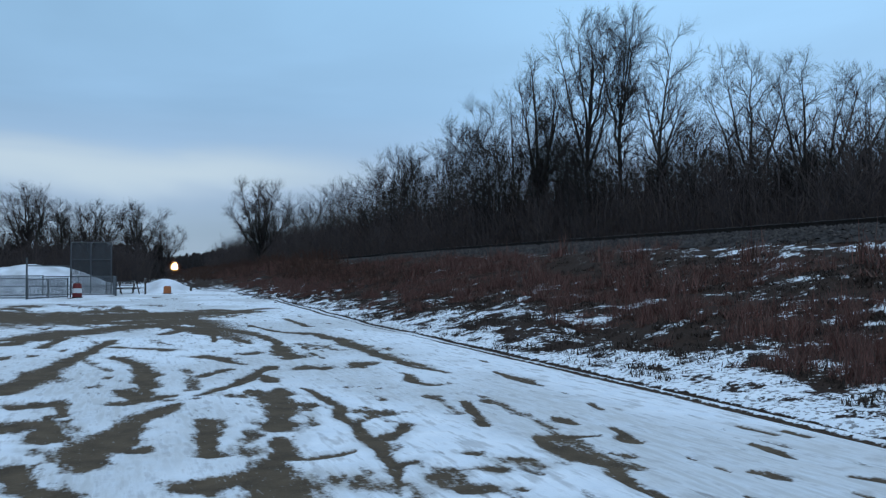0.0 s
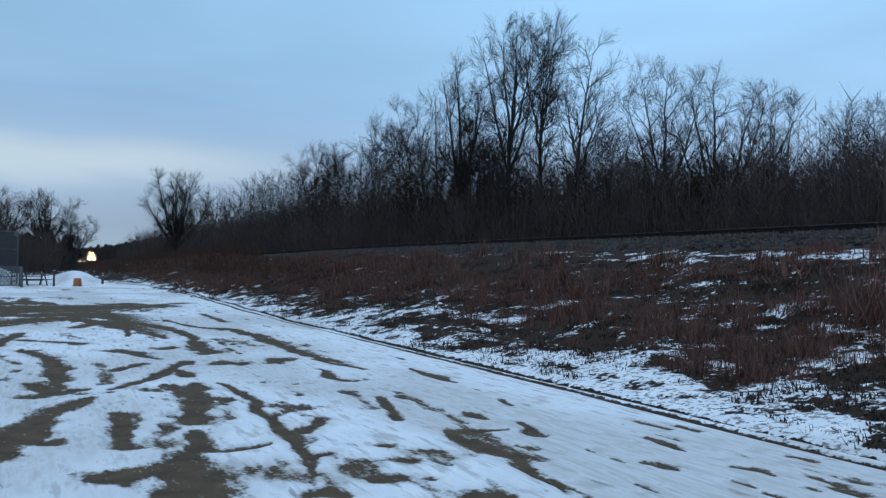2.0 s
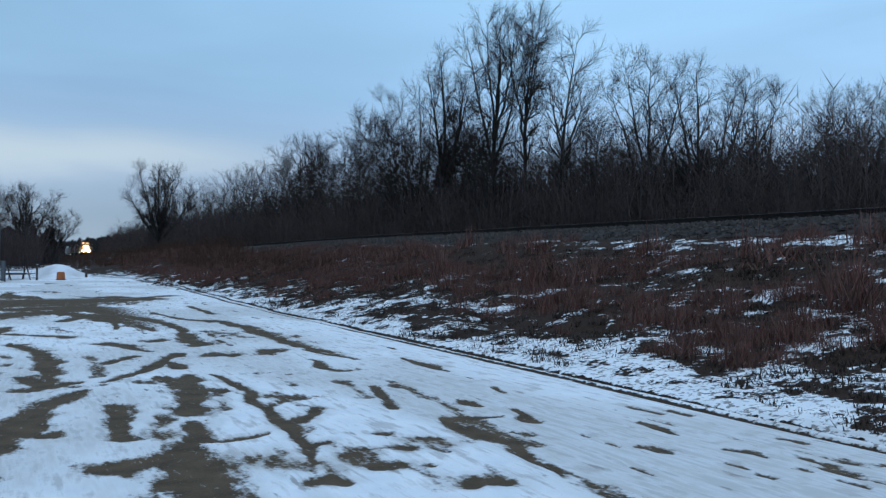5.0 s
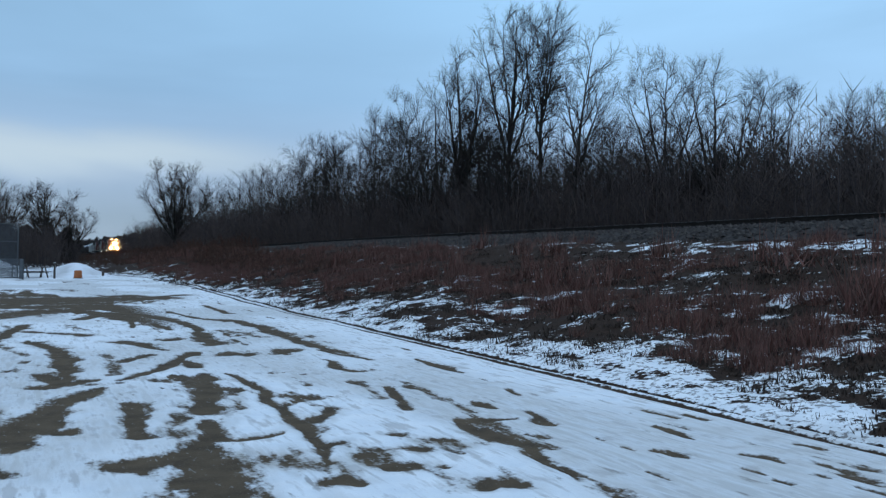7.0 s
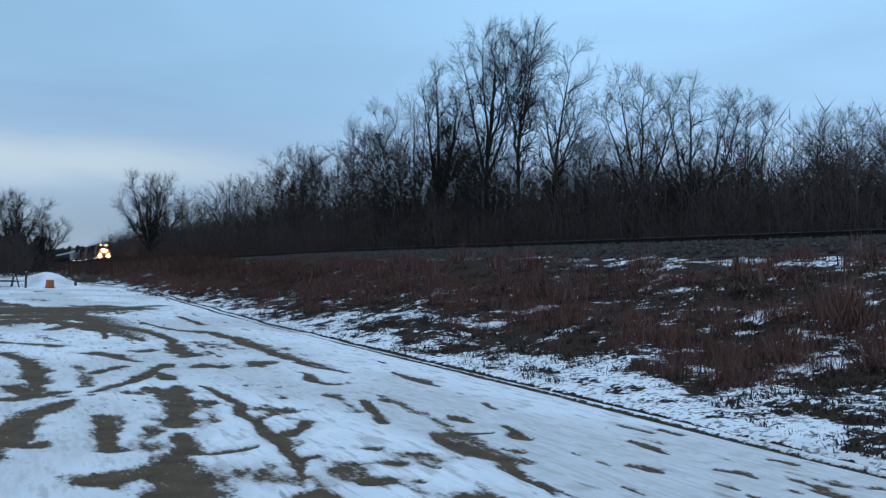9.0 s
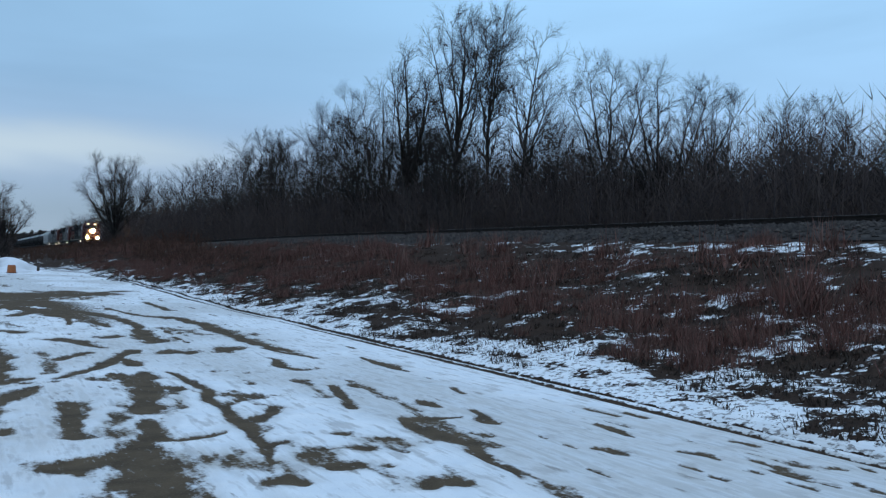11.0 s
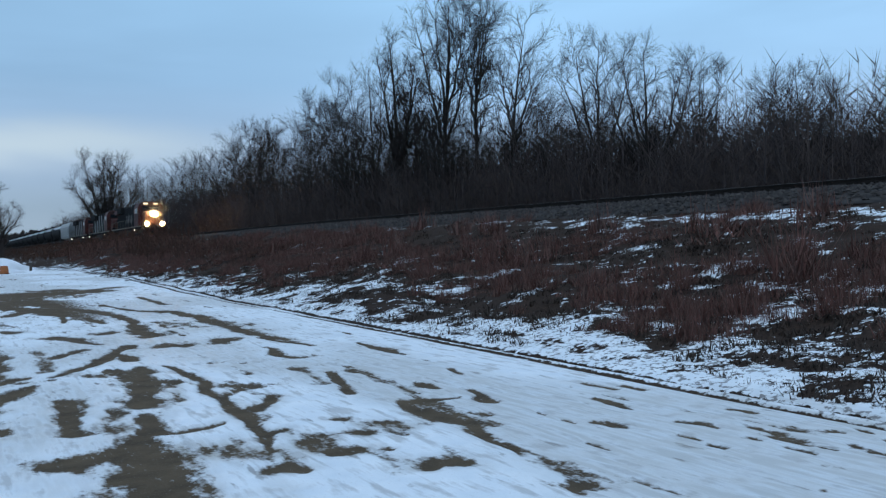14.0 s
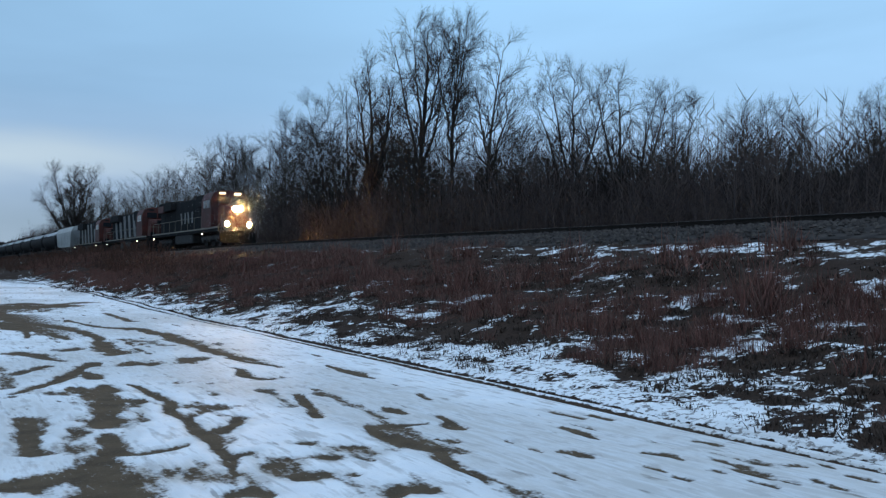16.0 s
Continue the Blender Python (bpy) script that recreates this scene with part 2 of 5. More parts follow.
GLASS = mat("cab_glass", (0.02, 0.022, 0.025), 0.08, var=0.05, bump=0)
YELLOW = mat("handrail_pale", (0.17, 0.15, 0.115), 0.6, var=0.2)
HOPPER = mat("hopper_pale_grey", (0.40, 0.41, 0.40), 0.65, var=0.15, scale=0.8, tint=(0.36, 0.36, 0.35), fine=6, bump=0.05)
TANK = mat("tank_car_black", (0.02, 0.02, 0.021), 0.75, var=0.3, scale=0.6, tint=(0.028, 0.026, 0.025), fine=6, bump=0.05, spec=0.05)
ORANGE = mat("drum_orange", (0.42, 0.13, 0.04), 0.7, var=0.15)
RED = mat("drum_red", (0.20, 0.025, 0.022), 0.7, var=0.2)
WHITE = mat("drum_white", (0.72, 0.72, 0.72), 0.6, var=0.1)
WOOD = mat("weathered_wood", (0.07, 0.055, 0.045), 0.9, var=0.3, fine=20)
HEADLAMP = glow_mat("headlight_glow", (1.0, 0.52, 0.17), 6000)
DITCH = glow_mat("ditch_light_glow", (1.0, 0.56, 0.20), 1700)
NUMBER = glow_mat("number_board_glow", (1.0, 0.80, 0.52), 2)
STEPLAMP = glow_mat("step_light_glow", (1.0, 0.85, 0.6), 12)

# ---------------------------------------------------------------- helpers for building
TRACK_X, RAIL_Z = 21.5, 3.13


def dip(y):
    """The line falls gently beyond the wood's near end."""
    return np.clip(0.006 * (y - 50.0), 0.0, 2.1)


def mesh_of(name, verts, faces, material, smooth=False):
    me = bpy.data.meshes.new(name)
    me.from_pydata([tuple(v) for v in verts], [], faces)
    me.materials.append(material)
    if smooth:
        me.polygons.foreach_set("use_smooth", [True] * len(me.polygons))
    me.update()
    return me


def part(name, bm, material, parent, label=""):
    """One mesh object under a thing; bm: a bmesh, or a mesh made before."""
    if isinstance(bm, bmesh.types.BMesh):
        me = bpy.data.meshes.new(name)
        bm.to_mesh(me)
        bm.free()
        me.materials.append(material)
    else:
        me = bm
    ob = new(name, me)
    ob.parent = parent
    return tagged(ob, label)


def box(bm, x0, x1, y0, y1, z0, z1, bevel=0.0):
    r = bmesh.ops.create_cube(bm, size=1, matrix=Matrix.LocRotScale(((x0 + x1) / 2, (y0 + y1) / 2, (z0 + z1) / 2), None, (x1 - x0, y1 - y0, z1 - z0)))
    if bevel:
        edges = list({e for v in r["verts"] for e in v.link_edges})
        bmesh.ops.bevel(bm, geom=edges, offset=bevel, segments=2, profile=0.7, affect="EDGES")
    return bm


def rod(bm, p, q, r, sides=8, r2=None):
    p, q = Vector(p), Vector(q)
    d = q - p
    m = Matrix.Translation((p + q) / 2) @ d.to_track_quat("Z", "Y").to_matrix().to_4x4()
    bmesh.ops.create_cone(bm, cap_ends=True, segments=sides, radius1=r, radius2=r if r2 is None else r2, depth=d.length, matrix=m)
    return bm


def B():
    return bmesh.new()


def vnoise(x, y, seed=0):
    """Smooth lattice noise, 0 to 1, for arrays."""
    xi, yi = np.floor(x).astype(np.int64), np.floor(y).astype(np.int64)
    fx, fy = x - xi, y - yi
    fx, fy = fx * fx * (3 - 2 * fx), fy * fy * (3 - 2 * fy)

    def h(a, b):
        n = (a * 374761393 + b * 668265263 + seed * 974634777) & 0x7FFFFFFF
        n = ((n ^ (n >> 13)) * 1274126177) & 0x7FFFFFFF
        return ((n ^ (n >> 16)) & 0xFFFF) / 65535.0

    return (h(xi, yi) * (1 - fx) + h(xi + 1, yi) * fx) * (1 - fy) + (h(xi, yi + 1) * (1 - fx) + h(xi + 1, yi + 1) * fx) * fy


def fbm(x, y, seed=0, octaves=4):
    total, amp, norm = 0 * x, 1.0, 0.0
    for i in range(octaves):
        total = total + amp * vnoise(x * 2**i, y * 2**i, seed + i)
        norm, amp = norm + amp, amp * 0.5
    return total / norm


# ---------------------------------------------------------------- ground
BANK_X = (-3000, 6.4, 6.62, 6.76, 6.9, 7.05, 7.5, 9.0, 11.0, 13.0, 15.0, 17.2, 18.6, 19.2, 23.6, 26.0, 30.0, 3000)
BANK_Z = (0, 0, -0.035, 0.0, -0.03, 0.01, 0.09, 0.38, 0.78, 1.26, 1.82, 2.32, 2.62, 2.66, 2.66, 2.1, 1.9, 1.9)


def bank_coordinate(x, y):
    """Past the end of the lot the foot of the bank swings toward the field."""
    swing = np.interp(y, (60, 76, 200), (0.0, 3.4, 5.5))
    return x + swing * np.clip((x - 1.0) / 3.0, 0, 1) * np.clip((19.0 - x) / 4.0, 0, 1)


def ground_height(x, y):
    x = bank_coordinate(x, y)
    z = np.interp(x, BANK_X, BANK_Z)
    z = z - dip(y) * np.clip(z / 2.66, 0, 1)
    bank = np.clip((x - 7.2) / 1.5, 0, 1) * np.clip((18.0 - x) / 1.5, 0, 1)
    z = z + bank * (fbm(x * 0.5, y * 0.4, 3) - 0.5) * 0.45
    lot = np.clip((6.8 - x) / 1.0, 0, 1)
    z = z + lot * (fbm(x * 0.35, y * 0.35, 9) - 0.5) * 0.06
    # beyond the lot the verge swells a little
    z = z + np.clip((y - 62) / 20, 0, 1) * lot * 0.25 * fbm(x * 0.1, y * 0.1, 5)
    return z


STREAKS, SCUFFS = [], []


def streak(x0, y0, x1, y1, w0, w1):
    """A strip of bare mud where wheels have pushed the snow away, from w0 to w1 wide."""
    STREAKS.append((x0, y0, x1, y1, w0, w1))


def scuff(x0, y0, x1, y1, w0, w1):
    """A patch where the snow is worn thin and stirred with mud."""
    SCUFFS.append((x0, y0, x1, y1, w0, w1))


def mud_streaks():
    streak(2.48, 11.33, 2.53, 9.98, 0.09, 0.18)
    streak(2.53, 9.98, 2.40, 8.43, 0.18, 0.16)
    streak(2.40, 8.43, 2.33, 7.52, 0.16, 0.16)
    streak(2.33, 7.52, 2.21, 6.57, 0.16, 0.13)
    streak(2.21, 6.57, 2.15, 6.08, 0.13, 0.06)
    streak(2.50, 7.72, 2.98, 8.35, 0.16, 0.16)
    streak(2.26, 6.66, 2.42, 6.66, 0.22, 0.16)
    streak(2.17, 11.39, 1.89, 9.76, 0.30, 0.43)
    streak(1.89, 9.76, 1.66, 8.54, 0.43, 0.36)
    streak(1.60, 8.08, 1.46, 7.36, 0.22, 0.29)
    streak(1.46, 7.36, 1.32, 6.67, 0.29, 0.52)
    streak(1.32, 6.67, 1.23, 5.89, 0.52, 0.72)
    streak(1.23, 5.89, 1.13, 5.27, 0.72, 0.74)
    streak(0.57, 6.51, 0.94, 6.60, 0.59, 0.47)
    streak(0.94, 6.60, 1.22, 6.63, 0.47, 0.63)
    streak(1.46, 7.24, 1.66, 7.12, 0.29, 0.16)
    streak(1.66, 7.12, 2.09, 7.32, 0.16, 0.06)
    streak(1.06, 9.29, 0.88, 7.58, 0.31, 0.24)
    streak(1.05, 11.14, 1.36, 11.66, 0.11, 0.16)
    streak(1.36, 11.66, 1.80, 12.44, 0.16, 0.18)
    streak(1.80, 12.44, 2.17, 13.38, 0.18, 0.27)
    streak(2.17, 13.38, 2.48, 14.03, 0.27, 0.24)
    streak(2.10, 13.19, 2.20, 12.23, 0.15, 0.22)
    streak(1.50, 16.15, 1.81, 15.68, 0.62, 0.48)
    streak(1.81, 15.68, 2.08, 14.42, 0.48, 0.17)
    streak(1.34, 13.10, 1.77, 13.91, 0.26, 0.28)
    streak(2.35, 16.25, 2.61, 16.58, 0.36, 0.48)
    streak(2.46, 23.85, 3.12, 21.84, 0.45, 0.64)
    streak(3.12, 21.84, 3.37, 20.23, 0.64, 0.33)
    streak(3.37, 20.23, 3.33, 18.32, 0.33, 0.28)
    streak(3.33, 18.32, 3.09, 16.23, 0.28, 0.60)
    streak(3.09, 16.23, 3.07, 15.14, 0.60, 0.58)
    streak(2.93, 13.71, 3.22, 13.56, 1.06, 0.76)
    streak(3.85, 13.77, 4.01, 13.69, 1.06, 0.90)
    streak(4.63, 20.56, 4.80, 18.38, 0.32, 0.52)
    streak(4.80, 18.38, 4.70, 16.28, 0.52, 0.45)
    streak(4.70, 16.28, 4.66, 14.54, 0.45, 0.32)
    streak(4.66, 14.54, 4.87, 13.24, 0.32, 0.17)
    streak(4.59, 13.86, 4.91, 12.09, 0.13, 0.12)
    streak(4.26, 12.44, 4.06, 11.23, 0.11, 0.22)
    streak(4.06, 11.23, 4.17, 10.91, 0.22, 0.30)
    streak(2.19, 27.03, 2.55, 24.76, 0.66, 0.80)
    streak(2.74, 33.98, 4.01, 34.46, 2.39, 2.48)
    streak(4.54, 33.33, 5.86, 34.79, 0.75, 1.06)
    streak(3.54, 24.32, 3.96, 21.46, 0.20, 0.26)
    streak(3.96, 21.46, 4.63, 20.56, 0.26, 0.54)
    streak(5.19, 27.31, 5.06, 23.17, 0.20, 0.30)
    streak(2.61, 20.25, 2.77, 18.60, 0.26, 0.21)
    streak(4.02, 9.50, 3.89, 8.77, 0.11, 0.16)
    streak(3.89, 8.77, 3.66, 7.96, 0.16, 0.15)
    streak(5.59, 11.89, 5.56, 10.84, 0.09, 0.25)
    streak(5.56, 10.84, 5.55, 10.16, 0.25, 0.11)
    streak(4.53, 8.11, 4.53, 7.86, 0.10, 0.33)
    streak(4.53, 7.86, 4.55, 7.69, 0.33, 0.16)
    streak(3.84, 7.20, 3.78, 6.83, 0.12, 0.23)
    streak(3.78, 6.83, 3.81, 6.38, 0.23, 0.33)
    streak(3.81, 6.38, 3.83, 5.93, 0.33, 0.19)
    streak(3.83, 5.93, 3.73, 5.36, 0.19, 0.05)
    streak(3.73, 5.36, 3.63, 4.92, 0.05, 0.03)
    streak(3.91, 7.22, 4.20, 7.16, 0.22, 0.12)
    streak(4.20, 7.16, 4.45, 7.02, 0.12, 0.06)
    streak(4.84, 7.41, 4.58, 6.84, 0.11, 0.13)
    streak(4.58, 6.84, 4.58, 6.74, 0.13, 0.17)
    streak(4.11, 6.43, 4.23, 6.28, 0.09, 0.19)
    streak(2.97, 6.79, 3.02, 6.79, 0.17, 0.20)
    streak(2.88, 6.23, 2.95, 6.19, 0.18, 0.22)
    streak(2.49, 5.78, 2.63, 5.80, 0.22, 0.26)
    streak(2.86, 4.92, 3.03, 5.05, 0.13, 0.31)
    streak(3.03, 5.05, 3.08, 4.95, 0.31, 0.26)
    streak(3.22, 6.46, 3.35, 6.38, 0.13, 0.13)
    streak(2.87, 5.69, 2.89, 5.59, 0.04, 0.06)
    streak(2.43, 6.16, 2.52, 6.15, 0.14, 0.14)
    streak(1.92, 5.57, 2.09, 5.60, 0.18, 0.17)
    streak(2.09, 5.60, 2.13, 5.42, 0.17, 0.13)
    streak(5.55, 6.29, 5.51, 5.99, 0.07, 0.13)
    streak(5.51, 5.99, 5.47, 5.71, 0.13, 0.08)
    streak(6.06, 6.92, 6.07, 6.52, 0.10, 0.12)
    streak(6.27, 6.60, 6.29, 6.32, 0.08, 0.13)
    streak(5.36, 8.66, 5.24, 8.15, 0.08, 0.04)
    streak(4.70, 6.12, 4.67, 5.91, 0.04, 0.04)
    streak(4.60, 5.61, 4.63, 5.49, 0.05, 0.05)
    streak(4.77, 5.43, 4.80, 5.29, 0.05, 0.05)
    streak(5.39, 5.00, 5.46, 4.84, 0.08, 0.15)
    streak(5.46, 4.84, 5.45, 4.68, 0.15, 0.06)
    streak(6.20, 5.09, 6.24, 4.87, 0.07, 0.09)
    streak(6.05, 4.10, 6.10, 4.01, 0.10, 0.08)
    streak(6.34, 3.93, 6.29, 3.81, 0.06, 0.07)
    streak(6.15, 3.60, 6.18, 3.40, 0.07, 0.07)
    streak(5.39, 3.92, 5.41, 3.69, 0.06, 0.09)
    streak(5.84, 3.60, 5.80, 3.51, 0.05, 0.05)
    streak(5.77, 3.42, 5.79, 3.37, 0.10, 0.10)
    streak(5.01, 4.64, 5.01, 4.44, 0.04, 0.06)
    streak(5.39, 4.34, 5.40, 4.23, 0.06, 0.06)
    streak(4.95, 4.27, 4.98, 4.16, 0.05, 0.05)
    streak(0.01, 16.61, 0.47, 15.14, 0.33, 0.35)
    streak(0.47, 15.14, 0.52, 12.83, 0.35, 0.46)
    streak(0.52, 12.83, 0.47, 11.31, 0.46, 0.19)
    streak(0.17, 11.96, 0.41, 11.44, 0.30, 0.41)
    streak(0.17, 10.96, 0.74, 11.30, 0.41, 0.43)
    streak(0.77, 10.53, 0.50, 9.98, 0.19, 0.43)
    streak(0.50, 9.98, 0.18, 9.29, 0.43, 0.45)
    streak(0.18, 9.29, -0.02, 8.12, 0.45, 0.55)
    streak(-0.02, 8.12, -0.13, 7.46, 0.55, 0.36)
    streak(-0.55, 10.29, -0.48, 8.81, 0.14, 0.35)
    streak(-0.97, 9.69, -0.62, 9.78, 0.80, 0.64)
    streak(-0.63, 7.60, -0.44, 6.90, 0.37, 0.43)
    streak(-0.44, 6.90, -0.24, 6.66, 0.43, 0.32)
    streak(-0.97, 11.06, -0.52, 11.10, 0.71, 0.72)
    streak(-0.52, 11.10, -0.43, 10.13, 0.11, 0.12)
    streak(-1.29, 12.23, -1.13, 13.18, 0.32, 0.81)
    streak(-1.13, 13.18, -0.95, 14.48, 0.81, 0.66)
    streak(-0.95, 14.48, -0.51, 17.60, 0.66, 0.33)
    streak(-0.51, 17.60, -0.04, 20.28, 0.33, 0.25)
    streak(-3.56, 30.22, -1.05, 30.52, 8.29, 8.02)
    streak(-1.05, 30.52, 2.33, 31.79, 8.02, 5.38)
    streak(2.33, 31.79, 4.95, 32.92, 5.38, 2.04)
    streak(-1.95, 21.08, -1.15, 23.27, 1.78, 2.09)
    streak(-1.15, 23.27, 0.66, 25.51, 2.09, 1.88)
    streak(-1.41, 18.84, -1.10, 21.39, 0.31, 0.36)
    streak(1.12, 21.92, 2.04, 24.17, 0.52, 0.49)
    streak(2.28, 26.20, 2.44, 23.52, 0.44, 0.37)
    streak(2.44, 23.52, 2.11, 19.23, 0.37, 0.10)
    streak(-0.02, 18.66, 1.05, 17.57, 0.37, 0.35)
    streak(0.25, 7.96, 0.35, 7.97, 0.12, 0.25)
    streak(-1.61, 28.45, -0.12, 27.22, 2.39, 3.03)
    streak(-0.12, 27.22, 2.08, 28.14, 3.03, 1.88)
    streak(-2.27, 20.01, -1.92, 20.75, 0.86, 0.67)
    scuff(1.53, 6.55, 1.98, 6.14, 1.12, 1.02)
    scuff(1.98, 6.14, 2.57, 6.03, 1.02, 0.71)
    scuff(1.15, 7.79, 1.42, 8.34, 0.27, 0.30)
    scuff(4.87, 16.86, 4.79, 13.01, 0.88, 0.49)
    scuff(2.17, 9.86, 2.09, 8.71, 0.33, 0.29)
    scuff(3.13, 6.39, 3.38, 6.17, 0.62, 0.53)
    scuff(1.33, 11.40, 1.62, 10.73, 0.41, 0.39)
    scuff(3.85, 18.07, 4.25, 16.25, 0.91, 0.84)
    scuff(3.85, 10.02, 3.67, 8.67, 0.23, 0.28)
    scuff(4.04, 6.99, 3.98, 5.89, 0.32, 0.24)
    scuff(4.42, 9.70, 4.23, 7.57, 0.24, 0.25)
    scuff(1.13, 14.02, 1.09, 11.70, 0.33, 0.28)
    scuff(0.37, 9.55, 0.06, 8.46, 0.26, 0.23)
    scuff(1.11, 7.91, 1.34, 7.45, 0.56, 0.40)
    scuff(-0.35, 9.85, -0.09, 8.65, 0.38, 0.27)
    scuff(-0.53, 8.32, -0.09, 7.48, 0.41, 0.28)
    scuff(-0.44, 15.98, -0.04, 14.11, 0.37, 0.33)


def lot_edge(y):
    """Where the lot ends and the foot of the bank begins."""
    return np.interp(y, (2, 8, 14, 24, 42), (6.58, 6.66, 6.72, 6.78, 7.35))


def snow_cover(x, y):
    """0 bare, 1 deep; also the share of bank, and of dirt in the snow."""
    x = bank_coordinate(x, y)
    warp_x = x + (fbm(x * 2.6, y * 2.0, 21) - 0.5) * 0.16
    warp_y = y + (fbm(x * 2.0, y * 1.4, 31) - 0.5) * (0.12 + 0.022 * np.clip(y, 0, 60))
    ragged = 0.45 * fbm(x * 3.2, y * 1.6, 41, 4) + 0.55 * fbm(x * 7.5, y * 3.2, 43, 3) - 0.5
    ragged = ragged * 1.5
    mud, dirt = np.zeros_like(x), np.zeros_like(x)
    for bare, (x0, y0, x1, y1, w0, w1) in [(True, row) for row in STREAKS] + [(False, row) for row in SCUFFS]:
        length = math.hypot(x1 - x0, y1 - y0) + 1e-6
        dx, dy = (x1 - x0) / length, (y1 - y0) / length
        reach = 1.5 * max(w0, w1) + 0.8
        near = (x > min(x0, x1) - reach) & (x < max(x0, x1) + reach) & (y > min(y0, y1) - reach) & (y < max(y0, y1) + reach)
        px, py, rg = warp_x[near], warp_y[near], ragged[near]
        along = (px - x0) * dx + (py - y0) * dy
        across = np.abs((py - y0) * dx - (px - x0) * dy)
        half = (w0 + (w1 - w0) * np.clip(along / length, 0, 1)) * 0.39 * (1.0 + 0.7 * rg) + 0.012
        over = np.maximum(0, np.maximum(-along, along - length)) / np.minimum(half, 0.10 + 0.10 * np.abs(dy))
        q = np.hypot(across / half, over)
        if bare:
            mud[near] = np.maximum(mud[near], np.clip(1.15 - 0.60 * q + rg * 0.5, 0, 1))
            dirt[near] = np.maximum(dirt[near], np.clip(1.0 - q / 2.6 + rg * 0.9, 0, 1))
        else:
            mud[near] = np.maximum(mud[near], np.clip(0.75 - 0.6 * q + rg * 1.6, 0, 0.62))
            dirt[near] = np.maximum(dirt[near], np.clip(1.3 - 0.9 * q + rg * 1.2, 0, 1))
    # old tyre trails far out on the lot, left of it and behind the eye
    trail = fbm(x * 0.55 + 0.12 * y, y * 0.16, 51, 4)
    far = 0.9 * np.clip((y - 15) / 6, 0, 1) * np.clip((4.2 - x) / 2.0, 0, 1) * np.clip((44 - y) / 6, 0, 1)
    left = np.clip((-1.6 - x) / 1.0, 0, 1) * np.clip((46 - y) / 6, 0, 1)
    behind = np.clip((3.0 - y) / 1.5, 0, 1) * np.clip((5 - x) / 2, 0, 1)
    mud = np.maximum(mud, np.clip((trail + 0.35 * ragged - 0.475) * 6, 0, 1) * np.clip(far + left + behind, 0, 1))
    # thin drag marks along the way of the wheels
    edge = lot_edge(y)
    drag = fbm((x - 0.02 * y) * 5.5 + 7, y * 0.75, 81, 3) + 0.4 * ragged
    mud = np.maximum(mud, np.clip((drag - 0.715) * 6, 0, 0.75) * np.clip((edge - 0.1 - x) / 0.3, 0, 1) * np.clip((x - 1.5) / 2.0, 0.15, 1))
    spots = fbm(x * 1.1 + 7, y * 0.55, 83, 4) + 0.5 * ragged
    mud = np.maximum(mud, np.clip((spots - 0.69) * 5, 0, 0.75) * np.clip((5.0 - x) / 1.5, 0, 1))
    lot = 1 - mud
    # the bank: snow at its foot and in a strip below the ballast, thin in the grass between
    n = 0.34 * fbm(x * 0.7, y * 0.5, 61, 4) + 0.66 * fbm(x * 3.0, y * 2.2, 65, 4)
    foot = np.interp(x - edge + 6.6, (6.9, 7.5, 8.0, 8.7, 10.0, 12.0, 14.6, 15.5, 16.6, 17.2, 18.0, 28), (0.70, 0.50, 0.42, 0.31, 0.19, 0.10, 0.10, 0.27, 0.37, 0.08, 0.0, 0.0))
    fade = np.interp(y, (-30, 9, 16, 24, 40, 80), (0.04, 0.02, -0.01, -0.06, -0.11, -0.20))
    fade = fade + np.clip((x - 14.5) / 0.6, 0, 1) * np.interp(y, (8, 18, 27), (0.06, -0.03, -0.2))
    bank = np.clip(foot + fade + (n - 0.5) * 2.5, 0, 1)
    wobble = 0.10 * (fbm(x * 0 + 2.0, y * 0.5, 71) - 0.5)
    rut = np.exp(-(((x - edge - 0.02 - wobble) / 0.055) ** 2)) * (0.55 + 0.9 * fbm(x * 2, y * 0.8, 73))
    rut = rut + np.exp(-(((x - edge - 0.25 - 1.4 * wobble) / 0.060) ** 2)) * (0.45 + 1.0 * fbm(x * 2, y * 0.9, 77))
    side = np.clip((x - edge - 0.30) / 0.3, 0, 1)
    dirt = np.maximum(dirt, np.clip((fbm(x * 0.45 + 3, y * 0.22, 91, 4) - 0.44 + 0.06 * np.clip((3.5 - x) / 2, 0, 1)) * 4, 0, 0.7)) * (1 - side)
    return np.clip(lot * (1 - side) + bank * side - rut, 0, 1), np.clip((x - edge + 0.1) / 0.2, 0, 1), dirt


def graded(*stretches):
    """Coordinates with a step of its own in each stretch (start, step); the last entry is the end alone."""
    out = []
    for (a, step), (b, _) in zip(stretches, stretches[1:]):
        n = max(1, round((b - a) / step))
        out += [a + (b - a) * i / n for i in range(n)]
    return np.array(out + [stretches[-1][0]])


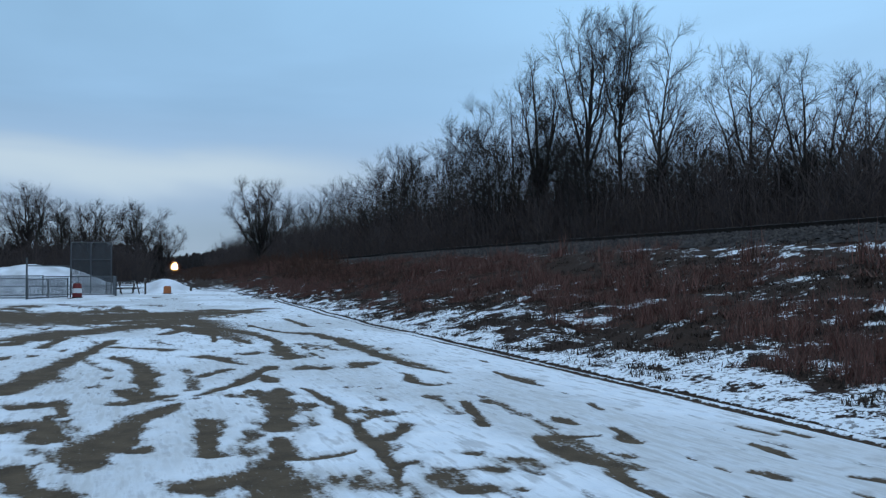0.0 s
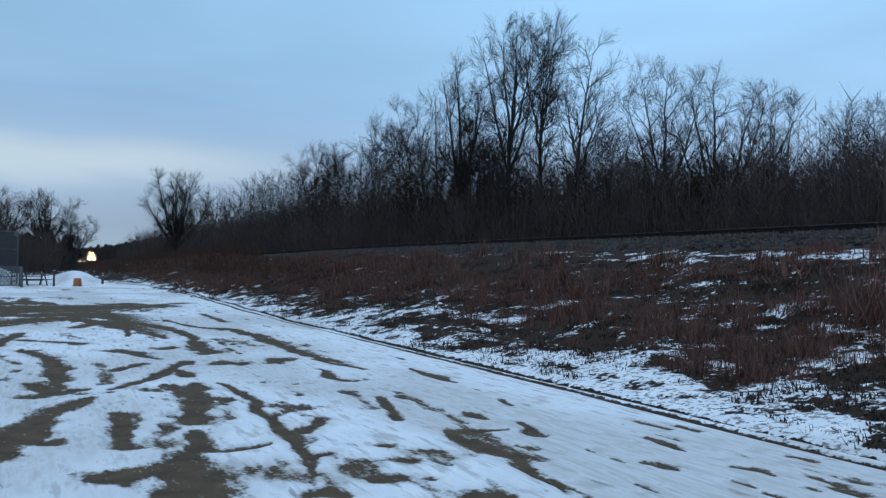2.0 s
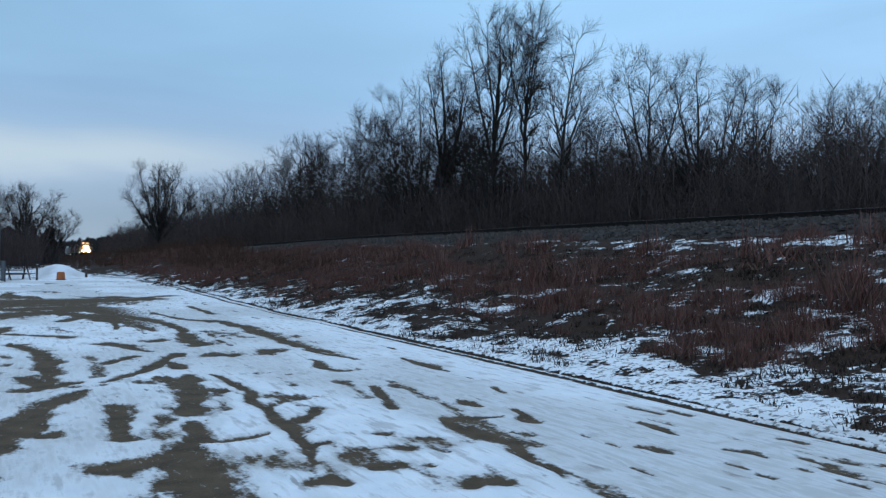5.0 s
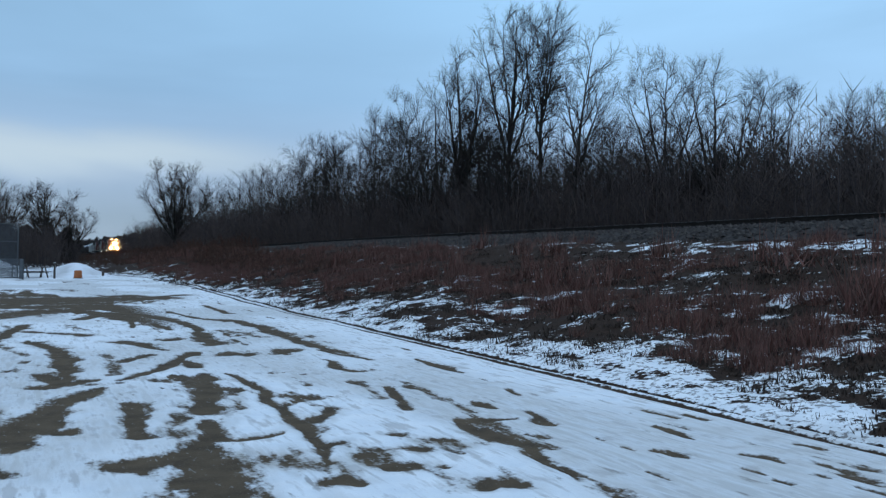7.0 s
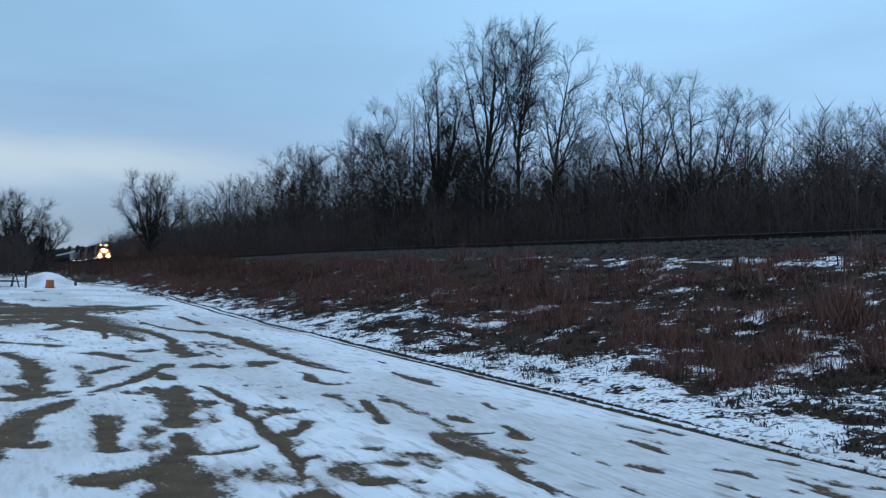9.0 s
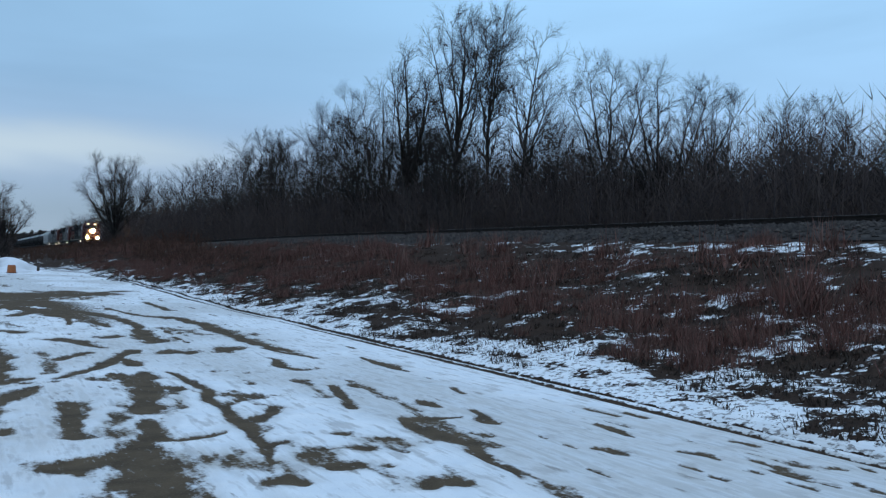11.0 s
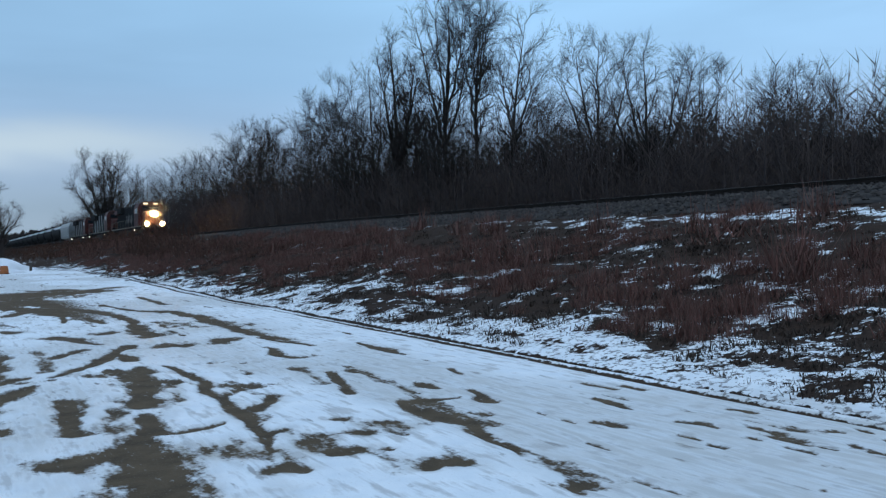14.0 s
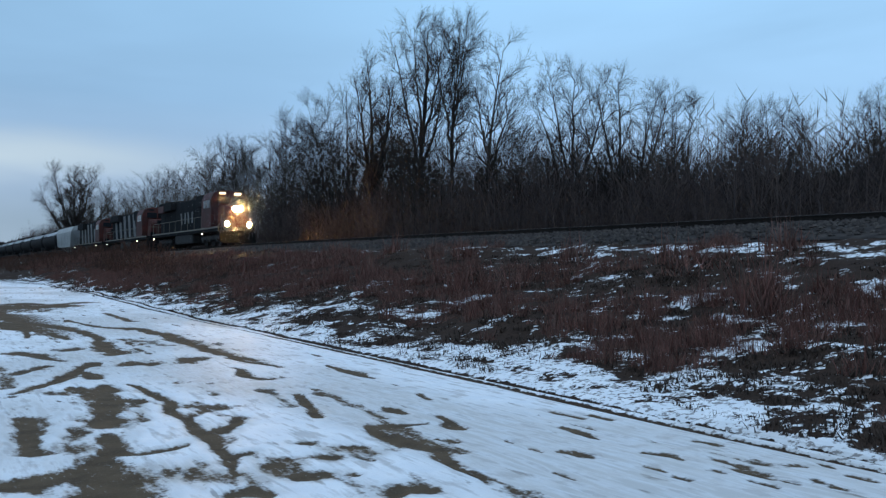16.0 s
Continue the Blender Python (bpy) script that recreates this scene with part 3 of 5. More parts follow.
def build_ground():
    mud_streaks()
    xs = graded((-3000, 700), (-200, 40), (-40, 3), (-14, 0.6), (-5, 0.12), (-2, 0.055), (6.3, 0.035), (7.3, 0.08), (9, 0.14), (19, 0.5), (30, 4), (70, 60), (250, 900), (3000, 0))
    ys = graded((-3000, 900), (-200, 40), (-30, 3), (-6, 0.6), (2, 0.07), (12, 0.11), (18, 0.18), (36, 0.4), (70, 1.5), (130, 12), (500, 500), (3000, 0))
    gx, gy = np.meshgrid(xs, ys)
    snow, bank, dirt = snow_cover(gx, gy)
    gz = ground_height(gx, gy) + np.clip(snow, 0, 1) * 0.025 * (np.abs(gx) < 60)
    nx, ny = len(xs), len(ys)
    verts = np.stack([gx.ravel(), gy.ravel(), gz.ravel()], 1)
    i = (np.arange(ny - 1)[:, None] * nx + np.arange(nx - 1)[None, :]).ravel()
    faces = np.stack([i, i + 1, i + nx + 1, i + nx], 1)
    me = bpy.data.meshes.new("ground")
    me.vertices.add(len(verts)), me.loops.add(faces.size), me.polygons.add(len(faces))
    me.vertices.foreach_set("co", verts.ravel())
    me.loops.foreach_set("vertex_index", faces.ravel())
    me.polygons.foreach_set("loop_start", np.arange(0, faces.size, 4))
    me.polygons.foreach_set("use_smooth", np.ones(len(faces), bool))
    me.update(calc_edges=True)
    for key, values in (("snow", snow), ("bank", bank), ("dirt", dirt)):
        me.attributes.new(key, "FLOAT", "POINT").data.foreach_set("value", values.ravel().astype(np.float32))
    me.materials.append(GROUND)
    tagged(new("ground", me), "snow-covered gravel lot with muddy tyre tracks and a brown bank", "ground", kind="structure")


build_ground()


def z_at(x, y):
    return float(ground_height(np.array([float(x)]), np.array([float(y)]))[0])


# ---------------------------------------------------------------- railway
def lowered(profile):
    """A long bar of a closed profile (x, z) that follows the fall of the line."""
    bm = B()
    rings = [[bm.verts.new((x, y, z - float(dip(y)))) for x, z in profile] for y in (-40, 50, 400, 900)]
    n = len(profile)
    for a, b in zip(rings, rings[1:]):
        for i in range(n):
            bm.faces.new((a[i], a[(i + 1) % n], b[(i + 1) % n], b[i]))
    bm.faces.new(rings[0]), bm.faces.new(rings[-1][::-1])
    bmesh.ops.recalc_face_normals(bm, faces=bm.faces[:])
    return bm


def build_railway():
    # ballast bed with sloping shoulders, and loose stones over its near side
    prof = [(-4.4, 2.30), (-3.4, 2.62), (-2.1, 2.82), (-1.4, 2.89), (1.4, 2.89), (2.1, 2.82), (3.4, 2.62), (4.4, 2.2)]
    ys = graded((-40, 1.0), (80, 4.0), (900, 0))
    verts, faces = [], []
    for y in ys:
        for x, z in prof:
            verts.append((TRACK_X + x, y, z - float(dip(y)) + 0.05 * (noise.noise((x * 2, y * 0.7, 3)))))
    n = len(prof)
    for j in range(len(ys) - 1):
        for i in range(n - 1):
            a = j * n + i
            faces.append((a, a + 1, a + n + 1, a + n))
    bed = tagged(new("ballast", mesh_of("ballast", verts, faces, BALLAST_BED)), "grey crushed-stone railway ballast on the bank", "ballast", kind="structure")
    rng = random.Random(5)
    verts, faces = [], []
    for k in range(9000):
        y = -12 + 75 * rng.random() ** 1.3
        x = -4.2 + 2.8 * rng.random()
        z = np.interp(x, [p[0] for p in prof], [p[1] for p in prof]) - float(dip(y))
        r = rng.uniform(0.03, 0.085)
        b = len(verts)
        a = rng.random() * 6.28
        for c in range(4):
            verts.append((TRACK_X + x + r * math.cos(a + c * 1.57), y + r * math.sin(a + c * 1.57) * 1.2, z + 0.01 + r * rng.uniform(-0.3, 0.3)))
        verts.append((TRACK_X + x, y, z + 0.02 + r * rng.uniform(0.6, 1.0)))
        faces += [(b, b + 1, b + 4), (b + 1, b + 2, b + 4), (b + 2, b + 3, b + 4), (b + 3, b, b + 4)]
    st = new("ballast_stones", mesh_of("ballast_stones", verts, faces, BALLAST))
    st.parent = bed
    tagged(st, kind="stuff")
    track = tagged(new("railway_track"), "single railway track of rusty rails on dark wooden ties", "railway track")
    for side in (-0.75, 0.75):
        x = TRACK_X + side
        half = [(0.07, 2.985), (0.07, 3.0), (0.012, 3.012), (0.012, 3.085), (0.036, 3.095), (0.036, RAIL_Z - 0.006), (0.03, RAIL_Z)]
        rail = part("rail", lowered([(x + w, z) for w, z in half] + [(x - w, z) for w, z in half[::-1]]), RAIL, track)
        part("rail_head", lowered([(x - 0.026, RAIL_Z), (x - 0.026, RAIL_Z + 0.003), (x + 0.026, RAIL_Z + 0.003), (x + 0.026, RAIL_Z)]), RAIL_TOP, rail, "polished top of the rail")
    tie = mesh_of("tie", *box_data(-1.3, 1.3, -0.115, 0.115, -0.16, 0), TIE)
    for k in range(150):
        t = part("tie", tie, TIE, track)
        t.location = (TRACK_X + rng.uniform(-0.03, 0.03), -12 + k * 0.55, 2.985 - float(dip(-12 + k * 0.55)))
    verts, faces = [], []
    for k in range(500):
        v, f = box_data(TRACK_X - 1.3, TRACK_X + 1.3, 70.5 + k * 0.55 - 0.115, 70.5 + k * 0.55 + 0.115, 2.85 - float(dip(70.5 + k * 0.55)), 2.985 - float(dip(70.5 + k * 0.55)))
        faces += [tuple(i + len(verts) for i in q) for q in f]
        verts += v
    tagged(part("ties", mesh_of("ties", verts, faces, TIE), TIE, track), kind="stuff")


def box_data(x0, x1, y0, y1, z0, z1):
    v = [(x, y, z) for z in (z0, z1) for y in (y0, y1) for x in (x0, x1)]
    return v, [(0, 2, 3, 1), (4, 5, 7, 6), (0, 1, 5, 4), (2, 6, 7, 3), (0, 4, 6, 2), (1, 3, 7, 5)]


build_railway()

# ---------------------------------------------------------------- bare trees
def tube(verts, faces, pts, radii, sides):
    """A tapered tube along pts."""
    base = len(verts)
    n = len(pts)
    for i, (p, r) in enumerate(zip(pts, radii)):
        d = (pts[min(i + 1, n - 1)] - pts[max(i - 1, 0)]).normalized()
        u = d.orthogonal().normalized()
        w = d.cross(u)
        for k in range(sides):
            a = 2 * math.pi * k / sides
            verts.append(p + r * (math.cos(a) * u + math.sin(a) * w))
    for i in range(n - 1):
        for k in range(sides):
            a, b = base + i * sides + k, base + i * sides + (k + 1) % sides
            faces.append((a, b, b + sides, a + sides))


def stem(rng, p, d, length, segs, wander, lift):
    pts = [p.copy()]
    d = d.normalized()
    for _ in range(segs):
        d = (d + Vector((rng.gauss(0, wander), rng.gauss(0, wander), rng.gauss(0, wander) + lift))).normalized()
        p = p + d * (length / segs)
        pts.append(p.copy())
    return pts, d


def twig(verts, faces, pts, r):
    """A thin bent spike."""
    b = len(verts)
    d = (pts[-1] - pts[0]).normalized()
    u = d.orthogonal().normalized()
    w = d.cross(u)
    for c, e in ((1, 0), (-0.5, 0.87), (-0.5, -0.87)):
        verts.append(pts[0] + (u * c + w * e) * r)
    verts.append(pts[-1])
    for k in range(3):
        faces.append((b + k, b + (k + 1) % 3, b + 3))


def offshoots(rng, out, pts, length, r, level, dens, thin):
    """Ever finer shoots along a limb; the last ones are thin spikes."""
    count = max(2, round((6.5, 5.0, 3.6)[level - 1] * dens * rng.uniform(0.8, 1.2)))
    n = len(pts) - 1
    for k in range(count):
        f = 0.15 + 0.83 * (k + rng.random()) / count
        i = min(int(f * n), n - 1)
        q = pts[i].lerp(pts[i + 1], f * n - i)
        along = (pts[i + 1] - pts[i]).normalized()
        side = along.orthogonal().normalized()
        side.rotate(Matrix.Rotation(rng.random() * 6.283, 3, along))
        a = radians(rng.uniform(22, 50))
        nl = length * (0.58, 0.66, 0.70)[level - 1] * (1.15 - 0.5 * f) * rng.uniform(0.7, 1.3)
        shoot(rng, out, q, along * math.cos(a) + side * math.sin(a), max(nl, (1.0, 0.75, 0.5)[level - 1]), r * (0.65, 0.60, 0.6)[level - 1] * (1.1 - 0.5 * f), level + 1, dens, thin)


def shoot(rng, out, p, d, length, r, level, dens, thin):
    segs = (0, 5, 3, 2, 2)[level]
    r = max(r, thin * (1, 2.5, 1.6, 1.1, 0.8)[level])
    pts, _ = stem(rng, p, d, length, segs, (0, 0.09, 0.11, 0.11, 0.11)[level], (0, 0.07, 0.07, 0.06, 0.05)[level])
    if level > 2:
        twig(*out[1], pts, min(r, thin * 1.6))
    else:
        tube(*out[1], pts, [r * (1 - 0.75 * i / segs) for i in range(segs + 1)], (0, 4, 3)[level])
    if level < 4:
        offshoots(rng, out, pts, length, r, level, dens, thin)


def wood_tree(seed, height, radius, stems, clear, width, limbs, dens=1.0, thin=0.009):
    """stems: (fork, x, y, top), each rising from a share of the first stem's height to a place, all in shares of the
    height; side limbs start at the share clear of each stem and reach out by width at most."""
    rng = random.Random(seed)
    out = (([], []), ([], []))
    main = []
    for k, (fork, ex, ey, top) in enumerate(stems):
        end = Vector((ex, ey, top)) * height
        if k == 0 or fork <= 0:
            start = Vector((rng.gauss(0, 0.25), rng.gauss(0, 0.25), -0.3)) if k else Vector((0, 0, -0.3))
            r0 = radius * (1.0 if k == 0 else 0.7)
        else:
            i = min(int(fork / stems[0][3] * 10), 9)
            start, r0 = main[i].copy(), radius * (1 - 0.78 * i / 10) * 0.82
        d = end - start
        bend = start + Vector((d.x * (0.62 if k else 0.35), d.y * (0.62 if k else 0.35), d.z * 0.5))
        pts = []
        jog = Vector((0, 0, 0))
        for j in range(11):
            f = j / 10
            jog = jog + Vector((rng.gauss(0, 1), rng.gauss(0, 1), 0)) * height * 0.0045 * (j > 0)
            pts.append(start * (1 - f) ** 2 + bend * 2 * f * (1 - f) + end * f * f + jog)
        if k == 0:
            main = pts
        tube(*out[0], pts, [max(r0 * (1 - j / 10) ** 0.85, thin * 1.2) for j in range(11)], 7)
        first = clear if k == 0 else max(0.12, (clear - fork) / max(0.1, top - fork))
        count = max(3, round(limbs * (top - max(fork, clear)) / (1 - clear)))
        for c in range(count):
            f = first + (0.98 - first) * (c + rng.random()) / count
            i = min(int(f * 10), 9)
            q = pts[i].lerp(pts[i + 1], f * 10 - i)
            along = (pts[i + 1] - pts[i]).normalized()
            b = c * 2.4 + rng.uniform(-0.5, 0.5)
            a = radians(rng.uniform(28, 52))
            out_dir = Vector((math.cos(b), math.sin(b), 0))
            g = (f - first) / (1 - first)
            reach = width * height * (0.45 + 0.75 * math.sin(math.pi * min(1, 0.15 + 0.75 * g))) * rng.uniform(0.7, 1.25) * (1.0 - 0.30 * g)
            shoot(rng, out, q, along * math.cos(a) + out_dir * math.sin(a), reach, r0 * (1 - 0.8 * f) * 0.60, 1, dens, thin)
    return mesh_of("trunk", *out[0], BARK, True), mesh_of("crown", *out[1], TWIG)


def fan(count, half, seed, fork=0.0, low=0.82):
    """Stems that fan out evenly to a rounded top."""
    rng = random.Random(seed)
    rows = [(0.0, 0.0, 0.0, 1.0)]
    for k in range(count):
        a = k * 2.4 + rng.uniform(-0.3, 0.3)
        w = half * math.sqrt((k + 0.6) / count)
        rows.append((fork * rng.uniform(0.6, 1.3), w * math.cos(a), w * math.sin(a), 1.0 - (1 - low) * (w / half) ** 2 * rng.uniform(0.6, 1.2)))
    return rows


KINDS = {
    "forked": wood_tree(11, 17.5, 0.24, [(0, 0.01, 0.02, 1.0), (0.48, -0.115, 0.03, 0.95), (0.52, 0.075, -0.04, 0.97), (0.58, -0.05, -0.06, 0.99), (0.44, 0.10, 0.04, 0.80), (0.60, 0.03, 0.08, 0.96)], 0.30, 0.13, 11, 0.95),
    "leader": wood_tree(12, 17.5, 0.20, [(0, 0.02, 0.0, 1.0), (0.55, 0.085, 0.02, 0.93), (0.50, -0.055, -0.03, 0.94), (0.62, 0.05, -0.06, 0.98)], 0.36, 0.12, 16, 1.0),
    "sparse": wood_tree(13, 17.0, 0.22, [(0, 0.085, 0.0, 1.0), (0.50, -0.03, 0.04, 0.82), (0.40, 0.13, -0.03, 0.74)], 0.24, 0.17, 17, 0.85),
    "dense": wood_tree(14, 15.5, 0.26, [(0, -0.06, 0.0, 1.0), (0.30, 0.06, 0.05, 0.90), (0.0, -0.12, -0.05, 0.82), (0.35, -0.11, 0.03, 0.86), (0.45, 0.10, -0.05, 0.80)], 0.20, 0.15, 12, 0.85),
    "clump": wood_tree(15, 13.5, 0.15, [(0, -0.05, 0, 1.0), (0, -0.24, 0.03, 0.94), (0, 0.14, -0.06, 0.97), (0.1, -0.15, 0.1, 0.96), (0, 0.24, 0.05, 0.86), (0.2, 0.05, 0.12, 0.93), (0, -0.33, -0.08, 0.80)], 0.26, 0.12, 8, 0.85),
    "slender": wood_tree(16, 11.5, 0.10, [(0, -0.02, 0, 1.0), (0.5, 0.07, 0.03, 0.88)], 0.28, 0.19, 16, 0.9),
    "open_fork": wood_tree(17, 15.0, 0.21, [(0, 0.02, 0, 1.0), (0.30, -0.19, 0.05, 0.90), (0.36, 0.17, -0.06, 0.92), (0.42, -0.08, -0.1, 0.97)], 0.30, 0.15, 13, 0.9),
    "wide_vase": wood_tree(18, 14.5, 0.24, [(0, -0.04, 0, 1.0), (0.18, -0.27, 0.06, 0.86), (0.2, 0.16, 0.1, 0.95), (0.22, 0.34, -0.06, 0.80), (0.3, -0.15, -0.1, 0.96), (0.26, 0.25, -0.12, 0.90)], 0.22, 0.13, 11, 0.95),
    "low_crown": wood_tree(19, 11.0, 0.24, fan(9, 0.52, 3, 0.22, 0.70), 0.25, 0.16, 9, 1.0, 0.009),
    "field_crown": wood_tree(20, 10.0, 0.24, fan(8, 0.52, 5, 0.20, 0.72), 0.25, 0.17, 9, 0.95, 0.010),
    "field_tall": wood_tree(21, 11.0, 0.26, fan(6, 0.34, 6, 0.35, 0.84), 0.32, 0.18, 10, 0.95, 0.010),
    "young": wood_tree(22, 9.5, 0.08, [(0, 0.03, 0.02, 1.0), (0.4, -0.10, 0.02, 0.90), (0.35, 0.09, -0.08, 0.85)], 0.22, 0.16, 8, 0.62, 0.009),
    "young_twin": wood_tree(23, 9.0, 0.08, [(0, -0.08, 0.02, 1.0), (0, 0.12, -0.03, 0.92), (0.3, 0.0, 0.1, 0.88)], 0.24, 0.15, 8, 0.62, 0.009),
    "pole": wood_tree(24, 10.0, 0.07, [(0, 0.05, -0.03, 1.0)], 0.25, 0.15, 11, 0.66, 0.009),
    "pole_bent": wood_tree(25, 10.0, 0.07, [(0, -0.09, 0.05, 1.0), (0.5, 0.03, 0.02, 0.9)], 0.30, 0.14, 9, 0.66, 0.009),
}


def tree(kind, x, y, height, turn=0.0, label="leafless tree with dark bark in the wood behind the railway", group="trees of the wood"):
    trunk, crown = KINDS[kind]
    top = max(v.co.z for v in crown.vertices)
    k = height / top
    t = tagged(new("tree"), label, "tree", group)
    t.matrix_world = Matrix.Translation((x, y, z_at(x, y))) @ Matrix.Rotation(radians(turn), 4, "Z") @ Matrix.Diagonal((k, k, k, 1))
    part("trunk", trunk, BARK, t)
    part("crown", crown, TWIG, t)


def by_bearing(kind, bearing, lateral, elevation, turn=0.0, **more):
    """A tree at lateral metres right of the eye's line along the railway, whose top stands at an elevation."""
    d = lateral / math.sin(radians(bearing))
    y = d * math.cos(radians(bearing))
    tree(kind, lateral, y, 1.6 + d * math.tan(radians(elevation)) - z_at(lateral, y), turn - bearing, **more)


def build_wood():
    tall = "tall leafless tree with dark bark rising over the wood"
    by_bearing("forked", 31.4, 31, 18.0, 0, label=tall)
    by_bearing("leader", 33.5, 31.5, 18.0, 0, label=tall)
    by_bearing("sparse", 35.7, 30.5, 17.0, 0, label="tall sparse leafless tree leaning a little at its top")
    by_bearing("dense", 28.6, 31, 15.5, 0, label="tall dense leafless tree with several dark stems")
    by_bearing("clump", 26.4, 32, 13.0, 0, label="leafless tree of many thin stems fanning from the ground")
    by_bearing("slender", 22.2, 31, 11.4, 0)
    by_bearing("open_fork", 18.0, 33, 9.1, 160)
    by_bearing("clump", 19.2, 34, 8.6, 100)
    by_bearing("open_fork", 41.8, 33, 14.8, 0)
    by_bearing("wide_vase", 45.7, 32, 14.3, 0, label="wide leafless tree whose limbs fan out low")
    by_bearing("clump", 48.6, 34, 12.2, 130)
    by_bearing("slender", 53.2, 36, 11.8, 60)
    by_bearing("open_fork", 54.9, 36.5, 11.8, 190)
    by_bearing("slender", 56.6, 36, 10.6, 120)
    by_bearing("wide_vase", 61.4, 36, 12.0, 280)
    by_bearing("low_crown", 8.8, 28, 6.7, 40, label="leafless spreading tree at the far end of the wood")
    by_bearing("pole", 29.7, 33, 13.2, 140)
    by_bearing("pole_bent", 24.4, 30, 10.6, 10)
    by_bearing("pole", 30.4, 29, 12.0, 200)
    by_bearing("slender", 38.6, 30, 11.2, 77)
    by_bearing("slender", 24.0, 35, 11.4, 210)
    rng = random.Random(8)
    kinds = ["young", "young_twin", "pole", "pole_bent"]
    # the crowd between the large trees; its top rises with the nearness of the wood
    for k in range(78):
        b = 9.5 + 21.5 * (k + rng.random()) / 78
        e = float(np.interp(b, (9.5, 12, 15, 18, 22, 26, 31), (5.6, 6.1, 6.8, 8.4, 9.4, 10.4, 11.2)))
        by_bearing(rng.choice(kinds), b, rng.uniform(28.5, 36), e * rng.uniform(0.72, 1.03), rng.uniform(0, 360))
    for k in range(62):
        b = 30 + 34 * (k + rng.random()) / 62
        e = float(np.interp(b, (30, 38, 50, 64), (10.4, 10.0, 8.8, 8.8)))
        by_bearing(rng.choice(kinds), b, rng.uniform(29.5, 42), e * rng.uniform(0.70, 1.03), rng.uniform(0, 360))
    for k in range(20):
        by_bearing(rng.choice(kinds), 30 + 18 * (k + rng.random()) / 20, rng.uniform(28.5, 33), rng.uniform(7.0, 10.8), rng.uniform(0, 360))
    for k in range(9):
        b = 5.6 + 3.2 * k / 9
        by_bearing(rng.choice(kinds), b, rng.uniform(27.5, 30), 1.5 + 0.95 * (b - 5.6) * rng.uniform(0.7, 1.0), rng.uniform(0, 360))
    # row behind the ball field
    for kind, az, el, d in (("field_tall", -5.5, 5.85, 112), ("field_crown", -3.7, 4.9, 115), ("field_crown", -1.7, 4.9, 118), ("field_tall", 0.8, 4.9, 122), ("field_crown", 2.3, 3.5, 125),
                            ("field_crown", -7.6, 4.0, 110), ("field_crown", -9.5, 4.8, 112), ("young_twin", -0.4, 3.3, 130), ("young_twin", -4.6, 3.4, 130), ("field_crown", -12.5, 5.0, 118), ("young", -2.7, 3.0, 135), ("pole", 0.4, 2.8, 138), ("young", 1.4, 2.4, 140), ("young_twin", -6.5, 3.0, 135), ("pole", 1.9, 2.6, 150), ("young_twin", -8.6, 3.0, 130)):
        x, y = d * math.sin(radians(az)), d * math.cos(radians(az))
        tree(kind, x, y, 1.6 + d * math.tan(radians(el)) - z_at(x, y), rng.uniform(0, 360), "leafless spreading tree beyond the snowy ball field", "trees beyond the field")


build_wood()


# ---------------------------------------------------------------- brush and grass
def scatter(name, clumps, spots, material, label, category):
    """Many small plants of a few shapes, joined."""
    data = [(np.array([tuple(v) for v in vs]), np.array(fs)) for vs, fs in clumps]
    rng = np.random.default_rng(3)
    allv, allf, base = [], [], 0
    heights = ground_height(np.array([p[0] for p in spots]), np.array([p[1] for p in spots]))
    for (x, y, s), z in zip(spots, heights):
        v, f = data[rng.integers(len(data))]
        a = rng.random() * 6.283
        c, sn = math.cos(a) * s, math.sin(a) * s
        w = np.stack([x + v[:, 0] * c - v[:, 1] * sn, y + v[:, 0] * sn + v[:, 1] * c, z + v[:, 2] * s], 1)
        allv.append(w), allf.append(f + base)
        base += len(v)
    verts, faces = np.concatenate(allv), np.concatenate(allf)
    n = faces.shape[1]
    me = bpy.data.meshes.new(name)
    me.vertices.add(len(verts)), me.loops.add(faces.size), me.polygons.add(len(faces))
    me.vertices.foreach_set("co", verts.ravel())
    me.loops.foreach_set("vertex_index", faces.ravel())
    me.polygons.foreach_set("loop_start", np.arange(0, faces.size, n))
    me.update(calc_edges=True)
    me.materials.append(material)
    return tagged(new(name, me), label, category, kind="stuff")


def spike(vs, fs, pts, r):
    """The cheapest twig: a long four-cornered sliver with thickness."""
    b = len(vs)
    u = (pts[-1] - pts[0]).orthogonal().normalized() * r
    w = (pts[-1] - pts[0]).normalized().cross(u)
    m = pts[0]
    vs += [m + u, m - u * 0.5 + w * 0.87, m - u * 0.5 - w * 0.87, pts[-1]]
    fs += [(b, b + 1, b + 3), (b + 1, b + 2, b + 3), (b + 2, b, b + 3)]


